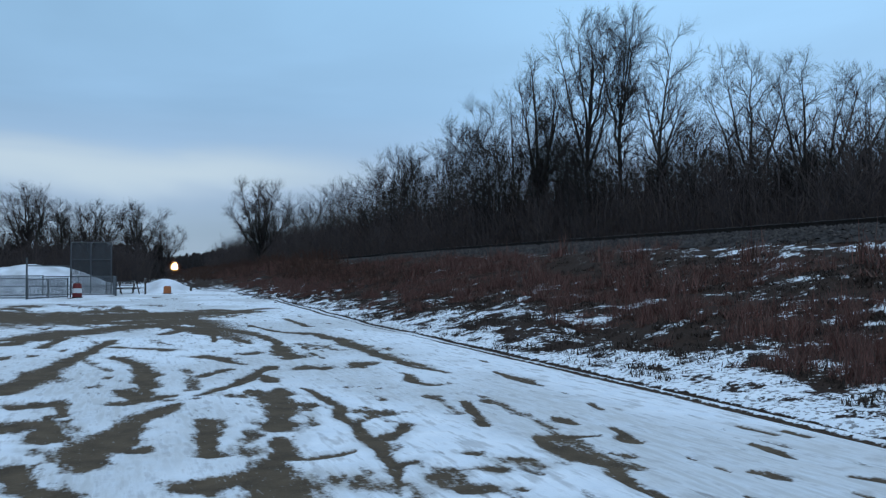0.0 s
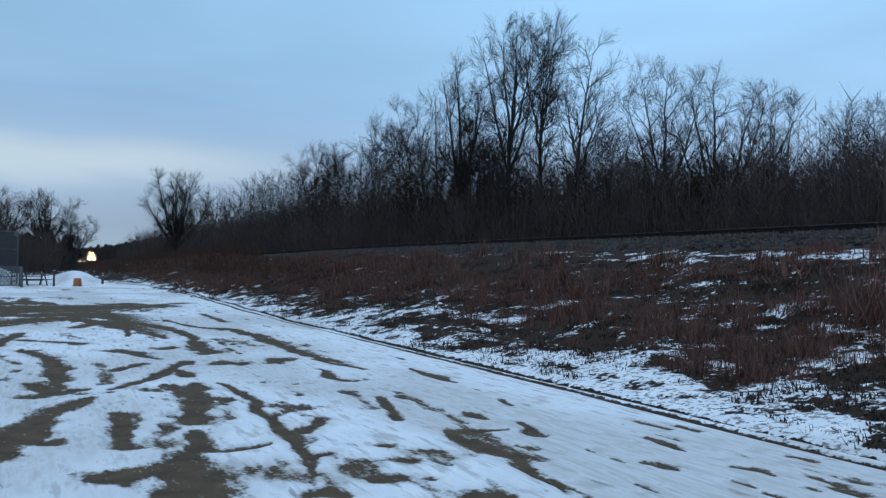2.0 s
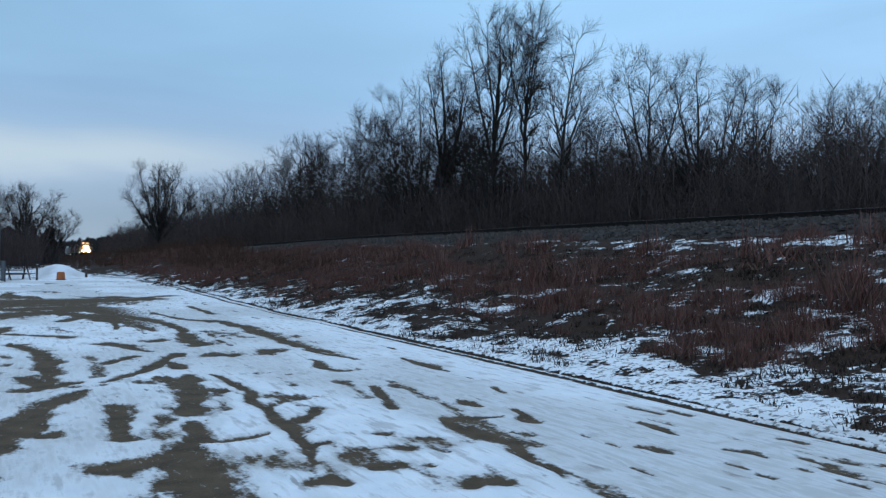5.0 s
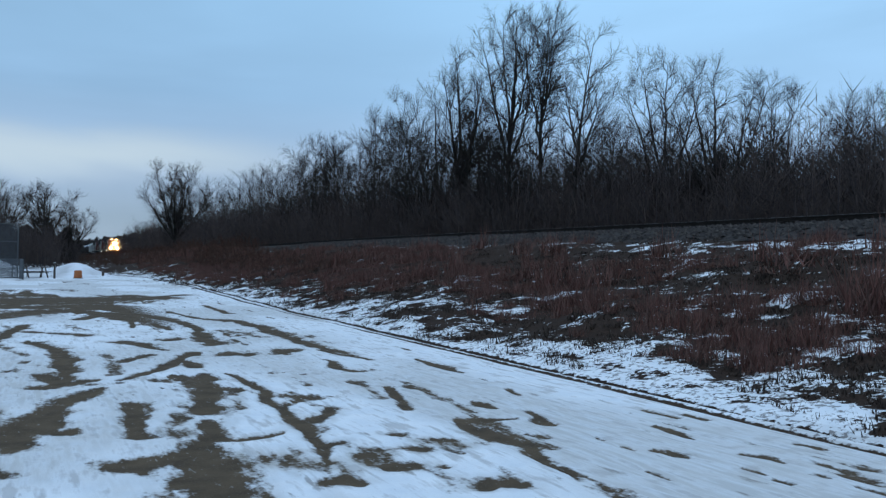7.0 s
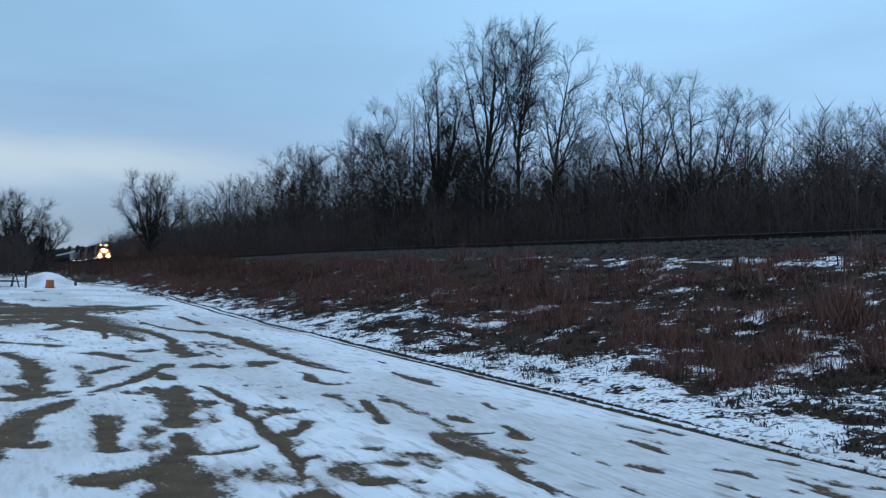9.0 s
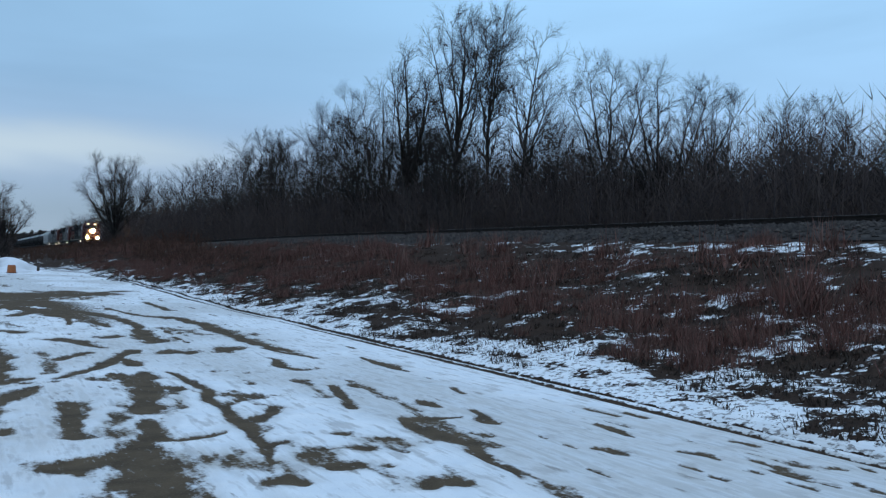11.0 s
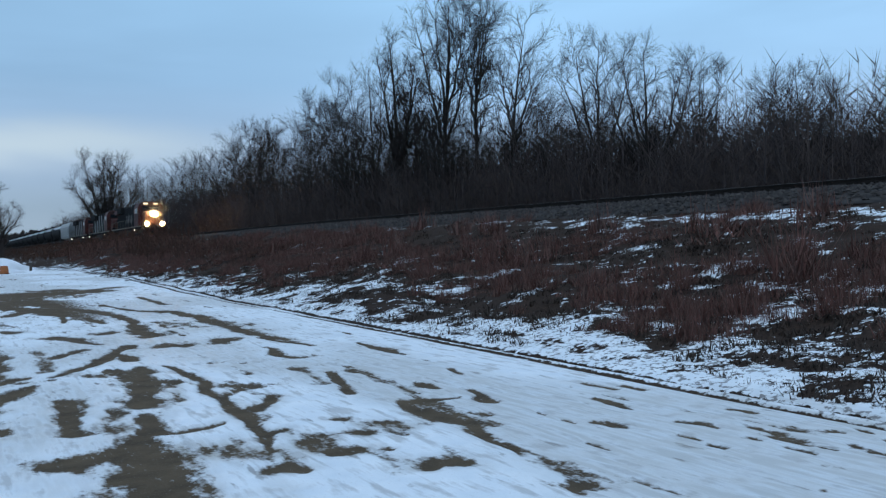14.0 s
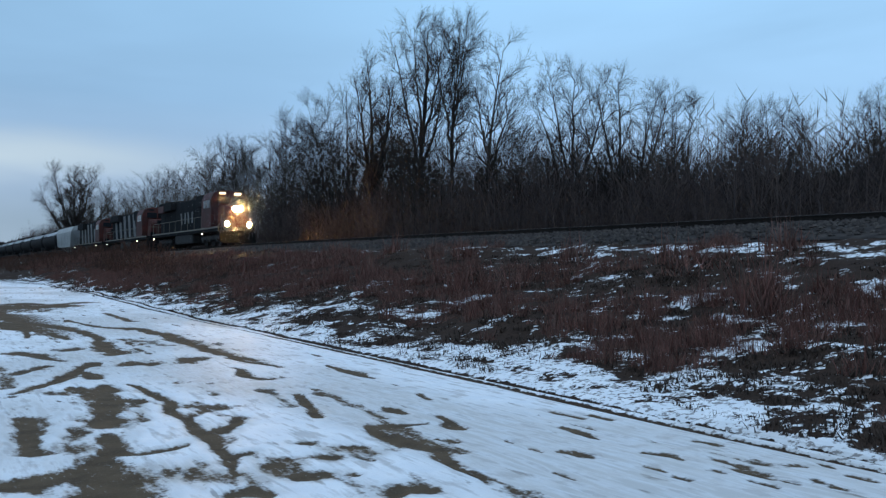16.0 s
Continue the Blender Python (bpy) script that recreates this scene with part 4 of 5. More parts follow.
def shrub_shape(seed, height, stems, twigs=26):
    rng = random.Random(seed)
    vs, fs = [], []
    for _ in range(stems):
        a = rng.random() * 6.283
        d = Vector((0.35 * math.cos(a), 0.35 * math.sin(a), 1))
        p = Vector((rng.gauss(0, 0.5), rng.gauss(0, 0.5), -0.1))
        L = height * rng.uniform(0.6, 1.1)
        pts, _ = stem(rng, p, d, L, 3, 0.10, 0.02)
        for a, b, ra in ((0, 2, 0.032), (2, 3, 0.022)):
            spike(vs, fs, [pts[a], pts[b] + (pts[b] - pts[a]) * (0.4 if b < 3 else 0)], ra)
        for _ in range(twigs):
            i = rng.randint(0, 2)
            q = pts[i].lerp(pts[i + 1], rng.random())
            b = rng.random() * 6.283
            e = Vector((math.cos(b) * 0.7, math.sin(b) * 0.7, rng.uniform(0.2, 1.1)))
            tw, _ = stem(rng, q, e, L * rng.uniform(0.12, 0.34), 2, 0.15, 0.05)
            spike(vs, fs, tw, 0.020)
    return vs, fs


def grass_shape(seed, height, blades, lean, spread=0.22, wide=0.006):
    """A tuft of thin blades that lean apart."""
    rng = random.Random(seed)
    vs, fs = [], []
    for _ in range(blades):
        a, b = rng.random() * 6.283, rng.random() * 6.283
        r = spread * math.sqrt(rng.random())
        p = Vector((r * math.cos(a), r * math.sin(a), -0.03))
        h = height * rng.uniform(0.35, 1.1) * (1.1 - 0.5 * r / spread)
        tilt = lean * rng.uniform(0.1, 1.0)
        w = Vector((-math.sin(b), math.cos(b), 0)) * wide * rng.uniform(0.5, 1.1)
        n = len(vs)
        vs += [p - w, p + w, p + Vector((math.cos(b) * tilt, math.sin(b) * tilt, 1)).normalized() * h]
        fs.append((n, n + 1, n + 2))
    return vs, fs


def sapling_shape(seed):
    rng = random.Random(100 + seed)
    vs, fs = [], []
    h = rng.uniform(3.2, 7.5)
    top = Vector((rng.gauss(0, 0.10) * h, rng.gauss(0, 0.10) * h, h))
    spike(vs, fs, [Vector((0, 0, -0.2)), top], rng.uniform(0.025, 0.06))
    for _ in range(9):
        f = rng.uniform(0.2, 0.9)
        a = rng.random() * 6.283
        q = top * f
        e = Vector((math.cos(a), math.sin(a), rng.uniform(0.5, 1.6))) * (h * (1 - f) * 0.45 + 0.2)
        spike(vs, fs, [q, q + e], 0.022)
    return vs, fs


def sapling_spots(rng):
    spots = []
    for k in range(14000):
        y = -14 + 330 * rng.random() ** 1.5
        x = 27.0 + 18 * rng.random()
        spots.append((x, y, rng.uniform(0.6, 1.1) * float(np.interp(x, (27, 31), (0.6, 1.0))) * float(np.interp(y, (8, 24, 50, 130), (0.80, 1.12, 1.25, 1.5)))))
    for k in range(2500):
        spots.append((rng.uniform(-40, 3), rng.uniform(95, 140), rng.uniform(0.6, 1.0)))
    return spots


def build_plants():
    rng = random.Random(4)
    shrubs = [shrub_shape(s, h, 5) for s, h in ((1, 4.2), (2, 5.0), (3, 5.8), (4, 3.2), (5, 6.4))]
    spots = []
    for k in range(640):
        y = -14 + 300 * rng.random() ** 1.5
        x = 26.3 + 14 * rng.random() ** 1.4
        s = rng.uniform(0.65, 1.15) * (0.62 if x < 28 else 1.0) * float(np.interp(y, (8, 24, 40, 120), (0.7, 0.9, 1.0, 1.5)))
        spots.append((x, y, s))
    for k in range(260):
        y = rng.uniform(92, 150)
        x = rng.uniform(-30, 5)
        spots.append((x, y, rng.uniform(0.5, 0.9)))
    scatter("saplings", [sapling_shape(s) for s in range(24)], sapling_spots(rng), BRUSH, "crowded thin leafless saplings in the wood", "brush")
    scatter("thicket", shrubs, spots, BRUSH, "dense leafless brown thicket under the trees", "brush")
    red = [grass_shape(s, h, 84, le, sp, 0.009) for s, h, le, sp in ((1, 0.40, 1.3, 0.30), (2, 0.52, 1.1, 0.28), (3, 0.32, 1.8, 0.40), (4, 0.66, 0.8, 0.24))]
    weeds = [grass_shape(s, h, 24, le, 0.17, 0.022) for s, h, le in ((5, 0.17, 2.0), (6, 0.23, 1.6), (7, 0.14, 2.6))]
    spots_r, spots_w = [], []
    tries = 0
    while len(spots_r) < 3700 and tries < 70000:
        tries += 1
        y = -6 + 96 * rng.random() ** 1.5
        x = rng.uniform(8.0, 17.6)
        n = noise.noise((x * 0.35, y * 0.22, 1.7)) + 0.5 * noise.noise((x * 1.1, y * 0.8, 5.1))
        want = float(np.interp(x, (8.0, 9.6, 12.0, 14.6, 15.4, 17.0, 17.6), (-0.30, 0.05, 0.25, 0.25, -0.25, -0.3, -0.5))) + float(np.interp(y, (0, 25, 50), (-0.05, 0.05, 0.3)))
        if n + want > rng.uniform(-0.1, 0.35):
            spots_r.append((x, y, rng.uniform(0.5, 1.05)))
    for k in range(420):
        x, y = rng.uniform(8.4, 13.5), rng.uniform(1.5, 9.5)
        if noise.noise((x * 0.5, y * 0.5, 4.4)) > -0.12:
            spots_r.append((x, y, rng.uniform(0.6, 1.0)))
    # single tall tufts that stand out over the bank
    for k in range(46):
        spots_r.append((rng.uniform(11.5, 16.5), rng.uniform(6, 42), rng.uniform(1.5, 2.3)))
    for k in range(19000):
        y = -4 + 60 * rng.random() ** 1.5
        x = 7.15 + 10.6 * rng.random() ** 1.3
        n = noise.noise((x * 0.8, y * 0.6, 9.7)) + 0.7 * noise.noise((x * 2.7, y * 2.2, 2.2))
        if n + float(np.interp(x, (7.0, 7.3, 7.8, 9, 11, 15, 16, 18), (-0.3, 0.0, 0.18, 0.24, 0.3, 0.2, -0.25, -0.2))) > rng.uniform(-0.1, 0.3):
            spots_w.append((x, y, rng.uniform(0.35, 1.0)))
    # taller weeds and low brush that hide the foot of the far track
    low = [shrub_shape(s, h, 4, 16) for s, h in ((21, 0.9), (22, 1.2), (23, 1.5))]
    spots_b = []
    for k in range(900):
        y = 36 + 190 * rng.random() ** 1.3
        spots_b.append((rng.uniform(float(np.interp(y, (62, 78, 200), (11.0, 6.0, 6.5))), float(np.interp(y, (36, 62, 66), (14.0, 15.5, 18.2)))), y, rng.uniform(0.5, 1.05) * float(np.interp(y, (36, 70, 100, 160), (0.4, 1.0, 0.8, 0.45)))))
    scatter("bank_brush", low, spots_b, BANK_BRUSH, "low brown brush along the railway bank", "brush")
    scatter("dry_grass", red, spots_r, GRASS, "reddish-brown dry grass standing on the snowy bank", "grass")
    scatter("dead_weeds", weeds, spots_w, WEEDS, "matted dead brown weeds on the snowy bank", "weeds")


build_plants()


def build_far_woods():
    """Deep wood behind the thicket: banks of packed stems with ragged tops."""
    rng = random.Random(2)
    for x0, y0, x1, y1, low, high, seed in ((46, -40, 46, 330, 5.4, 7.4, 1), (46, 330, 26.5, 700, 9.0, 13.0, 2), (-70, 138, 6, 142, 4.6, 6.2, 3), (6, 142, 11, 700, 2.2, 4.0, 4)):
        length = math.hypot(x1 - x0, y1 - y0)
        n = int(length / 0.5)
        verts, faces = [], []
        px, py = (y1 - y0) / length, -(x1 - x0) / length
        for i in range(n + 1):
            f = i / n
            x, y = x0 + (x1 - x0) * f, y0 + (y1 - y0) * f
            h = low + (high - low) * (0.5 + 0.5 * noise.noise((f * length * 0.06, seed, 0))) + rng.uniform(-0.5, 0.5)
            o = rng.uniform(-0.6, 0.6)
            z = z_at(x, y)
            for k in range(4):
                verts.append((x + px * (o + 0.5 * k), y + py * (o + 0.5 * k), z - 0.3 + h * (0, 0.55, 0.85, 1)[k] * rng.uniform(0.9, 1.1)))
        for i in range(n):
            for k in range(3):
                a = i * 4 + k
                faces.append((a, a + 4, a + 5, a + 1))
        tagged(new("backdrop", mesh_of("backdrop", verts, faces, TWIG)), "dark depth of the leafless wood", "woods", kind="structure")


build_far_woods()

# ---------------------------------------------------------------- ball field and snow heaps
def heap(x, y, rx, ry, h, seed, label):
    verts, faces = [], []
    n, m = 40, 14
    for j in range(m + 1):
        r = j / m
        for i in range(n):
            a = 2 * math.pi * i / n
            px, py = x + rx * r * math.cos(a), y + ry * r * math.sin(a)
            k = 0.5 + 0.5 * math.cos(math.pi * min(1, r * (1 + 0.18 * noise.noise((math.cos(a) * 2, math.sin(a) * 2, seed)))))
            z = h * k ** 0.8 * (1 + 0.22 * noise.noise((px * 0.5, py * 0.5, seed))) + 0.06 * noise.noise((px * 2, py * 2, seed))
            verts.append((px, py, z_at(px, py) - 0.08 + z))
    for j in range(m):
        for i in range(n):
            a, b = j * n + i, j * n + (i + 1) % n
            faces.append((a, b, b + n, a + n))
    tagged(new("snow_mound", mesh_of("snow_mound", verts, faces, SNOW, True)), label, "snow mound", "snow heaps by the lot")


def wire_net(x0, y0, x1, y1, z0, z1, step, r):
    """Diagonal wires of a chain-link panel."""
    bm = B()
    L = math.hypot(x1 - x0, y1 - y0)
    h = z1 - z0

    def put(s):
        return (x0 + (x1 - x0) * s / L, y0 + (y1 - y0) * s / L)

    k = -h
    while k < L:
        for up in (True, False):
            a, b = max(k, 0), min(k + h, L)
            if b - a > 0.02:
                za, zb = (a - k, b - k) if up else (h - (a - k), h - (b - k))
                rod(bm, (*put(a), z0 + za), (*put(b), z0 + zb), r, 3)
        k += step
    return bm


def fence(points, height, label, step=0.11, r=0.011, mid=False):
    t = tagged(new("chain_link_fence"), label, "fence", "fences of the ball field")
    for (x0, y0), (x1, y1) in zip(points, points[1:]):
        L = math.hypot(x1 - x0, y1 - y0)
        n = max(1, round(L / 2.2))
        z0 = 0.02
        for k in range(n + 1):
            f = k / n
            if k == 0 and (x0, y0) != points[0]:
                continue
            x, y = x0 + (x1 - x0) * f, y0 + (y1 - y0) * f
            part("post", rod(B(), (x, y, -0.1), (x, y, height + 0.04), 0.035, 8), STEEL, t)
        for z in ([height, 0.08] + ([height * 0.5] if mid else [])):
            part("pipe_rail", rod(B(), (x0, y0, z), (x1, y1, z), 0.026, 6), STEEL, t)
        part("wire_mesh", wire_net(x0, y0, x1, y1, z0, height, step, r), WIRE, t)


def drum(x, y, h, r, bands, name, label, category):
    t = tagged(new(name), label, category)
    t.location = (x, y, z_at(x, y) + 0.02)
    n = len(bands)
    for k, m in enumerate(bands):
        bm = B()
        ra, rb = r * (1 - 0.12 * k / n), r * (1 - 0.12 * (k + 1) / n)
        bmesh.ops.create_cone(bm, cap_ends=True, segments=20, radius1=ra, radius2=rb, depth=h / n - 0.015, matrix=pose(0, 0, h * (k + 0.5) / n))
        rod(bm, (0, 0, h * (k + 1) / n - 0.03), (0, 0, h * (k + 1) / n), rb * 1.04, 20)
        part("band", bm, m, t)
    part("base_ring", rod(B(), (0, 0, -0.02), (0, 0, 0.05), r * 1.15, 20), UNDER, t)
    part("lid", rod(B(), (0, 0, h), (0, 0, h + 0.04), r * 0.75, 16), bands[-1], t)


def bleacher(x, y):
    t = tagged(new("bleacher"), "small low metal bleacher standing in the snow", "bleacher")
    t.location = (x, y, z_at(x, y))
    for k in range(3):
        part("plank", box(B(), -1.0, 1.0, 0.5 * k - 0.14, 0.5 * k + 0.14, 0.30 + 0.25 * k, 0.35 + 0.25 * k, 0.01), STEEL, t)
    for px in (-0.9, 0.0, 0.9):
        bm = B()
        rod(bm, (px, -0.15, 0.0), (px, 1.15, 0.0), 0.03, 6)
        rod(bm, (px, -0.1, 0.28), (px, 1.1, 0.82), 0.03, 6)
        for k in range(3):
            rod(bm, (px, 0.5 * k, 0.0), (px, 0.5 * k, 0.30 + 0.25 * k), 0.03, 6)
        part("frame", bm, WOOD, t)


def picnic_table(x, y, turn):
    t = tagged(new("picnic_table"), "dark weathered picnic table in the snow", "table")
    t.matrix_world = pose(x, y, z_at(x, y), 0, 0, turn)
    for k in range(4):
        part("board", box(B(), -0.85, 0.85, -0.36 + 0.185 * k, -0.20 + 0.185 * k, 0.70, 0.74, 0.008), WOOD, t)
    for sy in (-0.72, 0.72):
        part("bench", box(B(), -0.85, 0.85, sy - 0.13, sy + 0.13, 0.42, 0.46, 0.008), WOOD, t)
    for px in (-0.6, 0.6):
        bm = B()
        rod(bm, (px, -0.7, 0.0), (px, -0.2, 0.70), 0.04, 6)
        rod(bm, (px, 0.7, 0.0), (px, 0.2, 0.70), 0.04, 6)
        rod(bm, (px, -0.75, 0.41), (px, 0.75, 0.41), 0.035, 6)
        part("trestle", bm, WOOD, t)


def post(x, y, h, r, label):
    t = tagged(new("post"), label, "post")
    t.location = (x, y, z_at(x, y))
    part("shaft", rod(B(), (0, 0, -0.2), (0, 0, h), r, 10, r * 0.92), WOOD, t)
    part("cap", rod(B(), (0, 0, h), (0, 0, h + 0.03), r * 1.15, 10, r * 0.7), SNOW, t, "snow on the post")


heap(-7.2, 79, 8.4, 6, 2.3, 1, "long heap of ploughed snow behind the ball field")
heap(3.3, 71, 2.7, 2.6, 1.05, 2, "rounded heap of ploughed snow at the end of the lot")
heap(2.9, 62.5, 2.2, 1.2, 0.45, 3, "low drift of snow round an orange barrel")
fence([(-14.0, 53.5), (-5.0, 52.7)], 1.2, "low galvanised chain-link fence before the snow heap")
fence([(-4.9, 51.4), (-3.0, 54.4)], 1.15, "short galvanised chain-link panel beside the pipe frame")
fence([(-9.5, 57.0), (-4.7, 58.5)], 1.3, "galvanised chain-link fence along the ball field", mid=True)
fence([(-4.7, 58.5), (-0.5, 58.5), (-0.3, 55.5)], 1.25, "galvanised chain-link dugout fence in the snow", mid=True)


def backstop():
    t = tagged(new("backstop"), "tall grey netted backstop of the ball field", "backstop")
    for x in (-3.25, -2.0, -0.68):
        part("post", rod(B(), (x, 62, -0.1), (x, 62, 3.62), 0.045, 8), STEEL, t)
    for z in (1.2, 2.4, 3.6):
        part("pipe_rail", rod(B(), (-3.25, 62, z), (-0.68, 62, z), 0.03, 6), STEEL, t)
    part("netting", wire_net(-3.25, 62.03, -0.68, 62.03, 0.05, 3.6, 0.07, 0.012), SCREEN, t)
    g = tagged(new("goal_frame"), "tall galvanised pipe frame beside the lot", "frame")
    part("post", rod(B(), (-4.9, 51.2, -0.1), (-4.9, 51.2, 2.35), 0.05, 10), STEEL, g)
    part("post", rod(B(), (-2.85, 54.5, -0.1), (-2.85, 54.5, 2.3), 0.04, 10), STEEL, g)
    part("crossbar", rod(B(), (-4.9, 51.2, 1.9), (-2.85, 54.5, 1.9), 0.03, 8), STEEL, g)


backstop()
drum(-2.45, 54.0, 0.82, 0.27, (RED, WHITE, RED), "safety_barrel", "red and white banded barrel at the edge of the lot", "barrel")
drum(2.95, 59.8, 0.5, 0.27, (ORANGE, ORANGE), "traffic_drum", "orange plastic drum half buried in snow", "barrel")
bleacher(-0.1, 62)
picnic_table(0.35, 60.5, 20)
post(1.5, 58.8, 1.05, 0.07, "dark wooden post standing in the snow")
post(5.0, 66.5, 0.65, 0.10, "short dark stump of a post by the track bank")

# ---------------------------------------------------------------- train
def wheelset(parent, y, r=0.5):
    for x in (-0.75, 0.75):
        bm = B()
        rod(bm, (x - 0.065, y, r), (x + 0.065, y, r), r, 20)
        rod(bm, (x * 0.82 - 0.02, y, r), (x * 0.82 + 0.02, y, r), r + 0.03, 20)
        part("wheel", bm, UNDER, parent)
    part("axle", rod(B(), (-0.7, y, r), (0.7, y, r), 0.09, 8), UNDER, parent)


def bogie(thing, y, axles, gap):
    half = gap * (axles - 1) / 2
    bm = B()
    for x in (-1.02, 1.02):
        box(bm, x - 0.09, x + 0.09, y - half - 0.55, y + half + 0.55, 0.55, 0.85, 0.05)
        for k in range(axles):
            a = y - half + k * gap
            box(bm, x - 0.13, x + 0.13, a - 0.22, a + 0.22, 0.33, 0.68, 0.04)
            if k < axles - 1:
                rod(bm, (x, a + gap / 2, 0.4), (x, a + gap / 2, 0.78), 0.12, 10)
    box(bm, -1.0, 1.0, y - 0.3, y + 0.3, 0.5, 0.9, 0.04)
    b = part("bogie", bm, UNDER, thing)
    for k in range(axles):
        wheelset(b, y - half + k * gap)


def slanted(x, y, width, z0, z1, lean):
    """A thin painted bar on a hood side, leaning back toward its top."""
    bm = box(B(), x - 0.008, x + 0.008, y, y + width, z0, z1)
    for v in bm.verts:
        v.co.y += lean * (v.co.z - z0) / (z1 - z0)
    return bm


def locomotive(lead, label):
    """Origin on the rail under the front coupler; the front faces -y."""
    t = tagged(new("locomotive"), label, "locomotive", "locomotives of the train")
    part("underframe", box(B(), -1.5, 1.5, 0.9, 21.8, 1.12, 1.46, 0.05), LOCO_BLACK, t)
    part("walkway_edge", box(box(B(), -1.545, -1.503, 1.0, 21.7, 1.36, 1.47), 1.503, 1.545, 1.0, 21.7, 1.36, 1.47), YELLOW, t, "pale reflective sill stripe")
    # snow plough pilot
    bm = B()
    v = [bm.verts.new(p) for p in ((-1.45, 0.85, 1.15), (1.45, 0.85, 1.15), (1.45, 0.45, 0.18), (0, 0.1, 0.18), (-1.45, 0.45, 0.18), (0, 0.7, 1.15))]
    bm.faces.new((v[0], v[5], v[3], v[4])), bm.faces.new((v[5], v[1], v[2], v[3]))
    bmesh.ops.solidify(bm, geom=bm.faces[:], thickness=0.06)
    part("pilot", bm, LOCO_BLACK, t)
    part("coupler", box(B(), -0.14, 0.14, 0.0, 0.9, 0.75, 1.02, 0.04), UNDER, t)
    part("anticlimber", box(B(), -1.2, 1.2, 0.62, 1.0, 1.2, 1.46, 0.04), LOCO_BLACK, t)
    # nose with sloping top
    bm = B()
    pr = [(1.0, 1.46), (1.0, 2.75), (1.25, 3.12), (2.75, 3.3), (2.75, 1.46)]
    lo = [bm.verts.new((-1.0, y, z)) for y, z in pr]
    hi = [bm.verts.new((1.0, y, z)) for y, z in pr]
    bm.faces.new(lo), bm.faces.new(hi[::-1])
    for i in range(5):
        bm.faces.new((lo[i], hi[i], hi[(i + 1) % 5], lo[(i + 1) % 5]))
    bmesh.ops.recalc_face_normals(bm, faces=bm.faces[:])
    bmesh.ops.bevel(bm, geom=bm.edges[:], offset=0.09, segments=2, affect="EDGES")
    part("nose", bm, LOCO_RED, t)
    # cab with a rounded roof
    bm = B()
    ring = [(-1.53, 1.46), (-1.53, 3.75), (-1.3, 4.28), (-0.7, 4.52), (0.7, 4.52), (1.3, 4.28), (1.53, 3.75), (1.53, 1.46)]
    lo = [bm.verts.new((x, 2.65 - (0.0 if z < 3.0 else 0.0) + (z - 3.2) * 0.12 * (z > 3.2), z)) for x, z in ring]
    hi = [bm.verts.new((x, 5.4, z)) for x, z in ring]
    bm.faces.new(lo), bm.faces.new(hi[::-1])
    for i in range(8):
        bm.faces.new((lo[i], hi[i], hi[(i + 1) % 8], lo[(i + 1) % 8]))
    bmesh.ops.recalc_face_normals(bm, faces=bm.faces[:])
    bmesh.ops.bevel(bm, geom=bm.edges[:], offset=0.06, segments=2, affect="EDGES")
    cab = part("cab", bm, LOCO_RED, t, "red-orange cab")
    for x0, x1 in ((-1.05, -0.08), (0.08, 1.05)):
        part("windscreen", box(B(), x0, x1, 2.60, 2.74, 3.42, 3.95, 0.03), GLASS, cab)
    for sx in (-1, 1):
        for y0, y1 in ((3.15, 3.95), (4.1, 4.8)):
            x = sx * 1.53
            part("side_window", box(B(), x - 0.02, x + 0.02, y0, y1, 3.05, 3.7, 0.015), GLASS, cab)
    # long hood with doors, radiator wings, fans and stack
    part("hood", box(B(), -0.92, 0.92, 5.35, 20.9, 1.46, 4.22, 0.08), LOCO_BLACK, t, "black long hood")
    door = mesh_of("hood_door", *box_data(-0.02, 0.02, 0, 0.78, 1.6, 3.25), LOCO_BLACK)
    for x in (-0.93, 0.93):
        for k in range(16):
            part("hood_door", door, LOCO_BLACK, t).location = (x, 5.9 + k * 0.88, 0)
    part("radiator_wing", box(B(), -1.42, 1.42, 15.4, 19.9, 3.55, 4.38, 0.10), LOCO_BLACK, t)
    for y, z, r in ((16.2, 4.36, 0.58), (17.6, 4.36, 0.58), (19.0, 4.36, 0.58), (8.2, 4.2, 0.52), (9.6, 4.2, 0.52)):
        part("roof_fan", rod(B(), (0, y, z), (0, y, z + 0.15), r, 20), UNDER, t)
    part("exhaust_stack", box(B(), -0.35, 0.35, 11.6, 12.6, 4.2, 4.5, 0.04), UNDER, t)
    part("blower_box", box(B(), -1.35, 1.35, 5.6, 7.6, 3.3, 4.3, 0.08), LOCO_BLACK, t)
    if lead:
        for x in (-0.985, 0.985):
            for y0, lean in ((9.7, 0.0), (10.7, 0.35), (11.9, 0.0), (12.9, 0.35)):
                bm = slanted(x, y0, 0.4, 2.15, 3.15, lean)
                part("emblem_bar", bm, LOCO_WHITE, t, "white bar of the hood emblem")
        part("rear_panel", box(B(), -1.44, 1.44, 18.0, 19.95, 3.5, 4.1, 0.03), LOCO_RED, t)
    else:
        for x in (-0.985, 0.985):
            for k in range(5):
                bm = slanted(x, 7.9 + k * 2.35, 1.1, 1.6, 4.1, 0.8)
                part("stripe", bm, LOCO_WHITE, t, "slanting white stripe on the hood")
    part("fuel_tank", box(B(), -1.4, 1.4, 8.3, 13.8, 0.32, 1.12, 0.16), UNDER, t)
    for y in (4.3, 18.3):
        bogie(t, y, 3, 1.85)
    # steps, handrails
    bm = B()
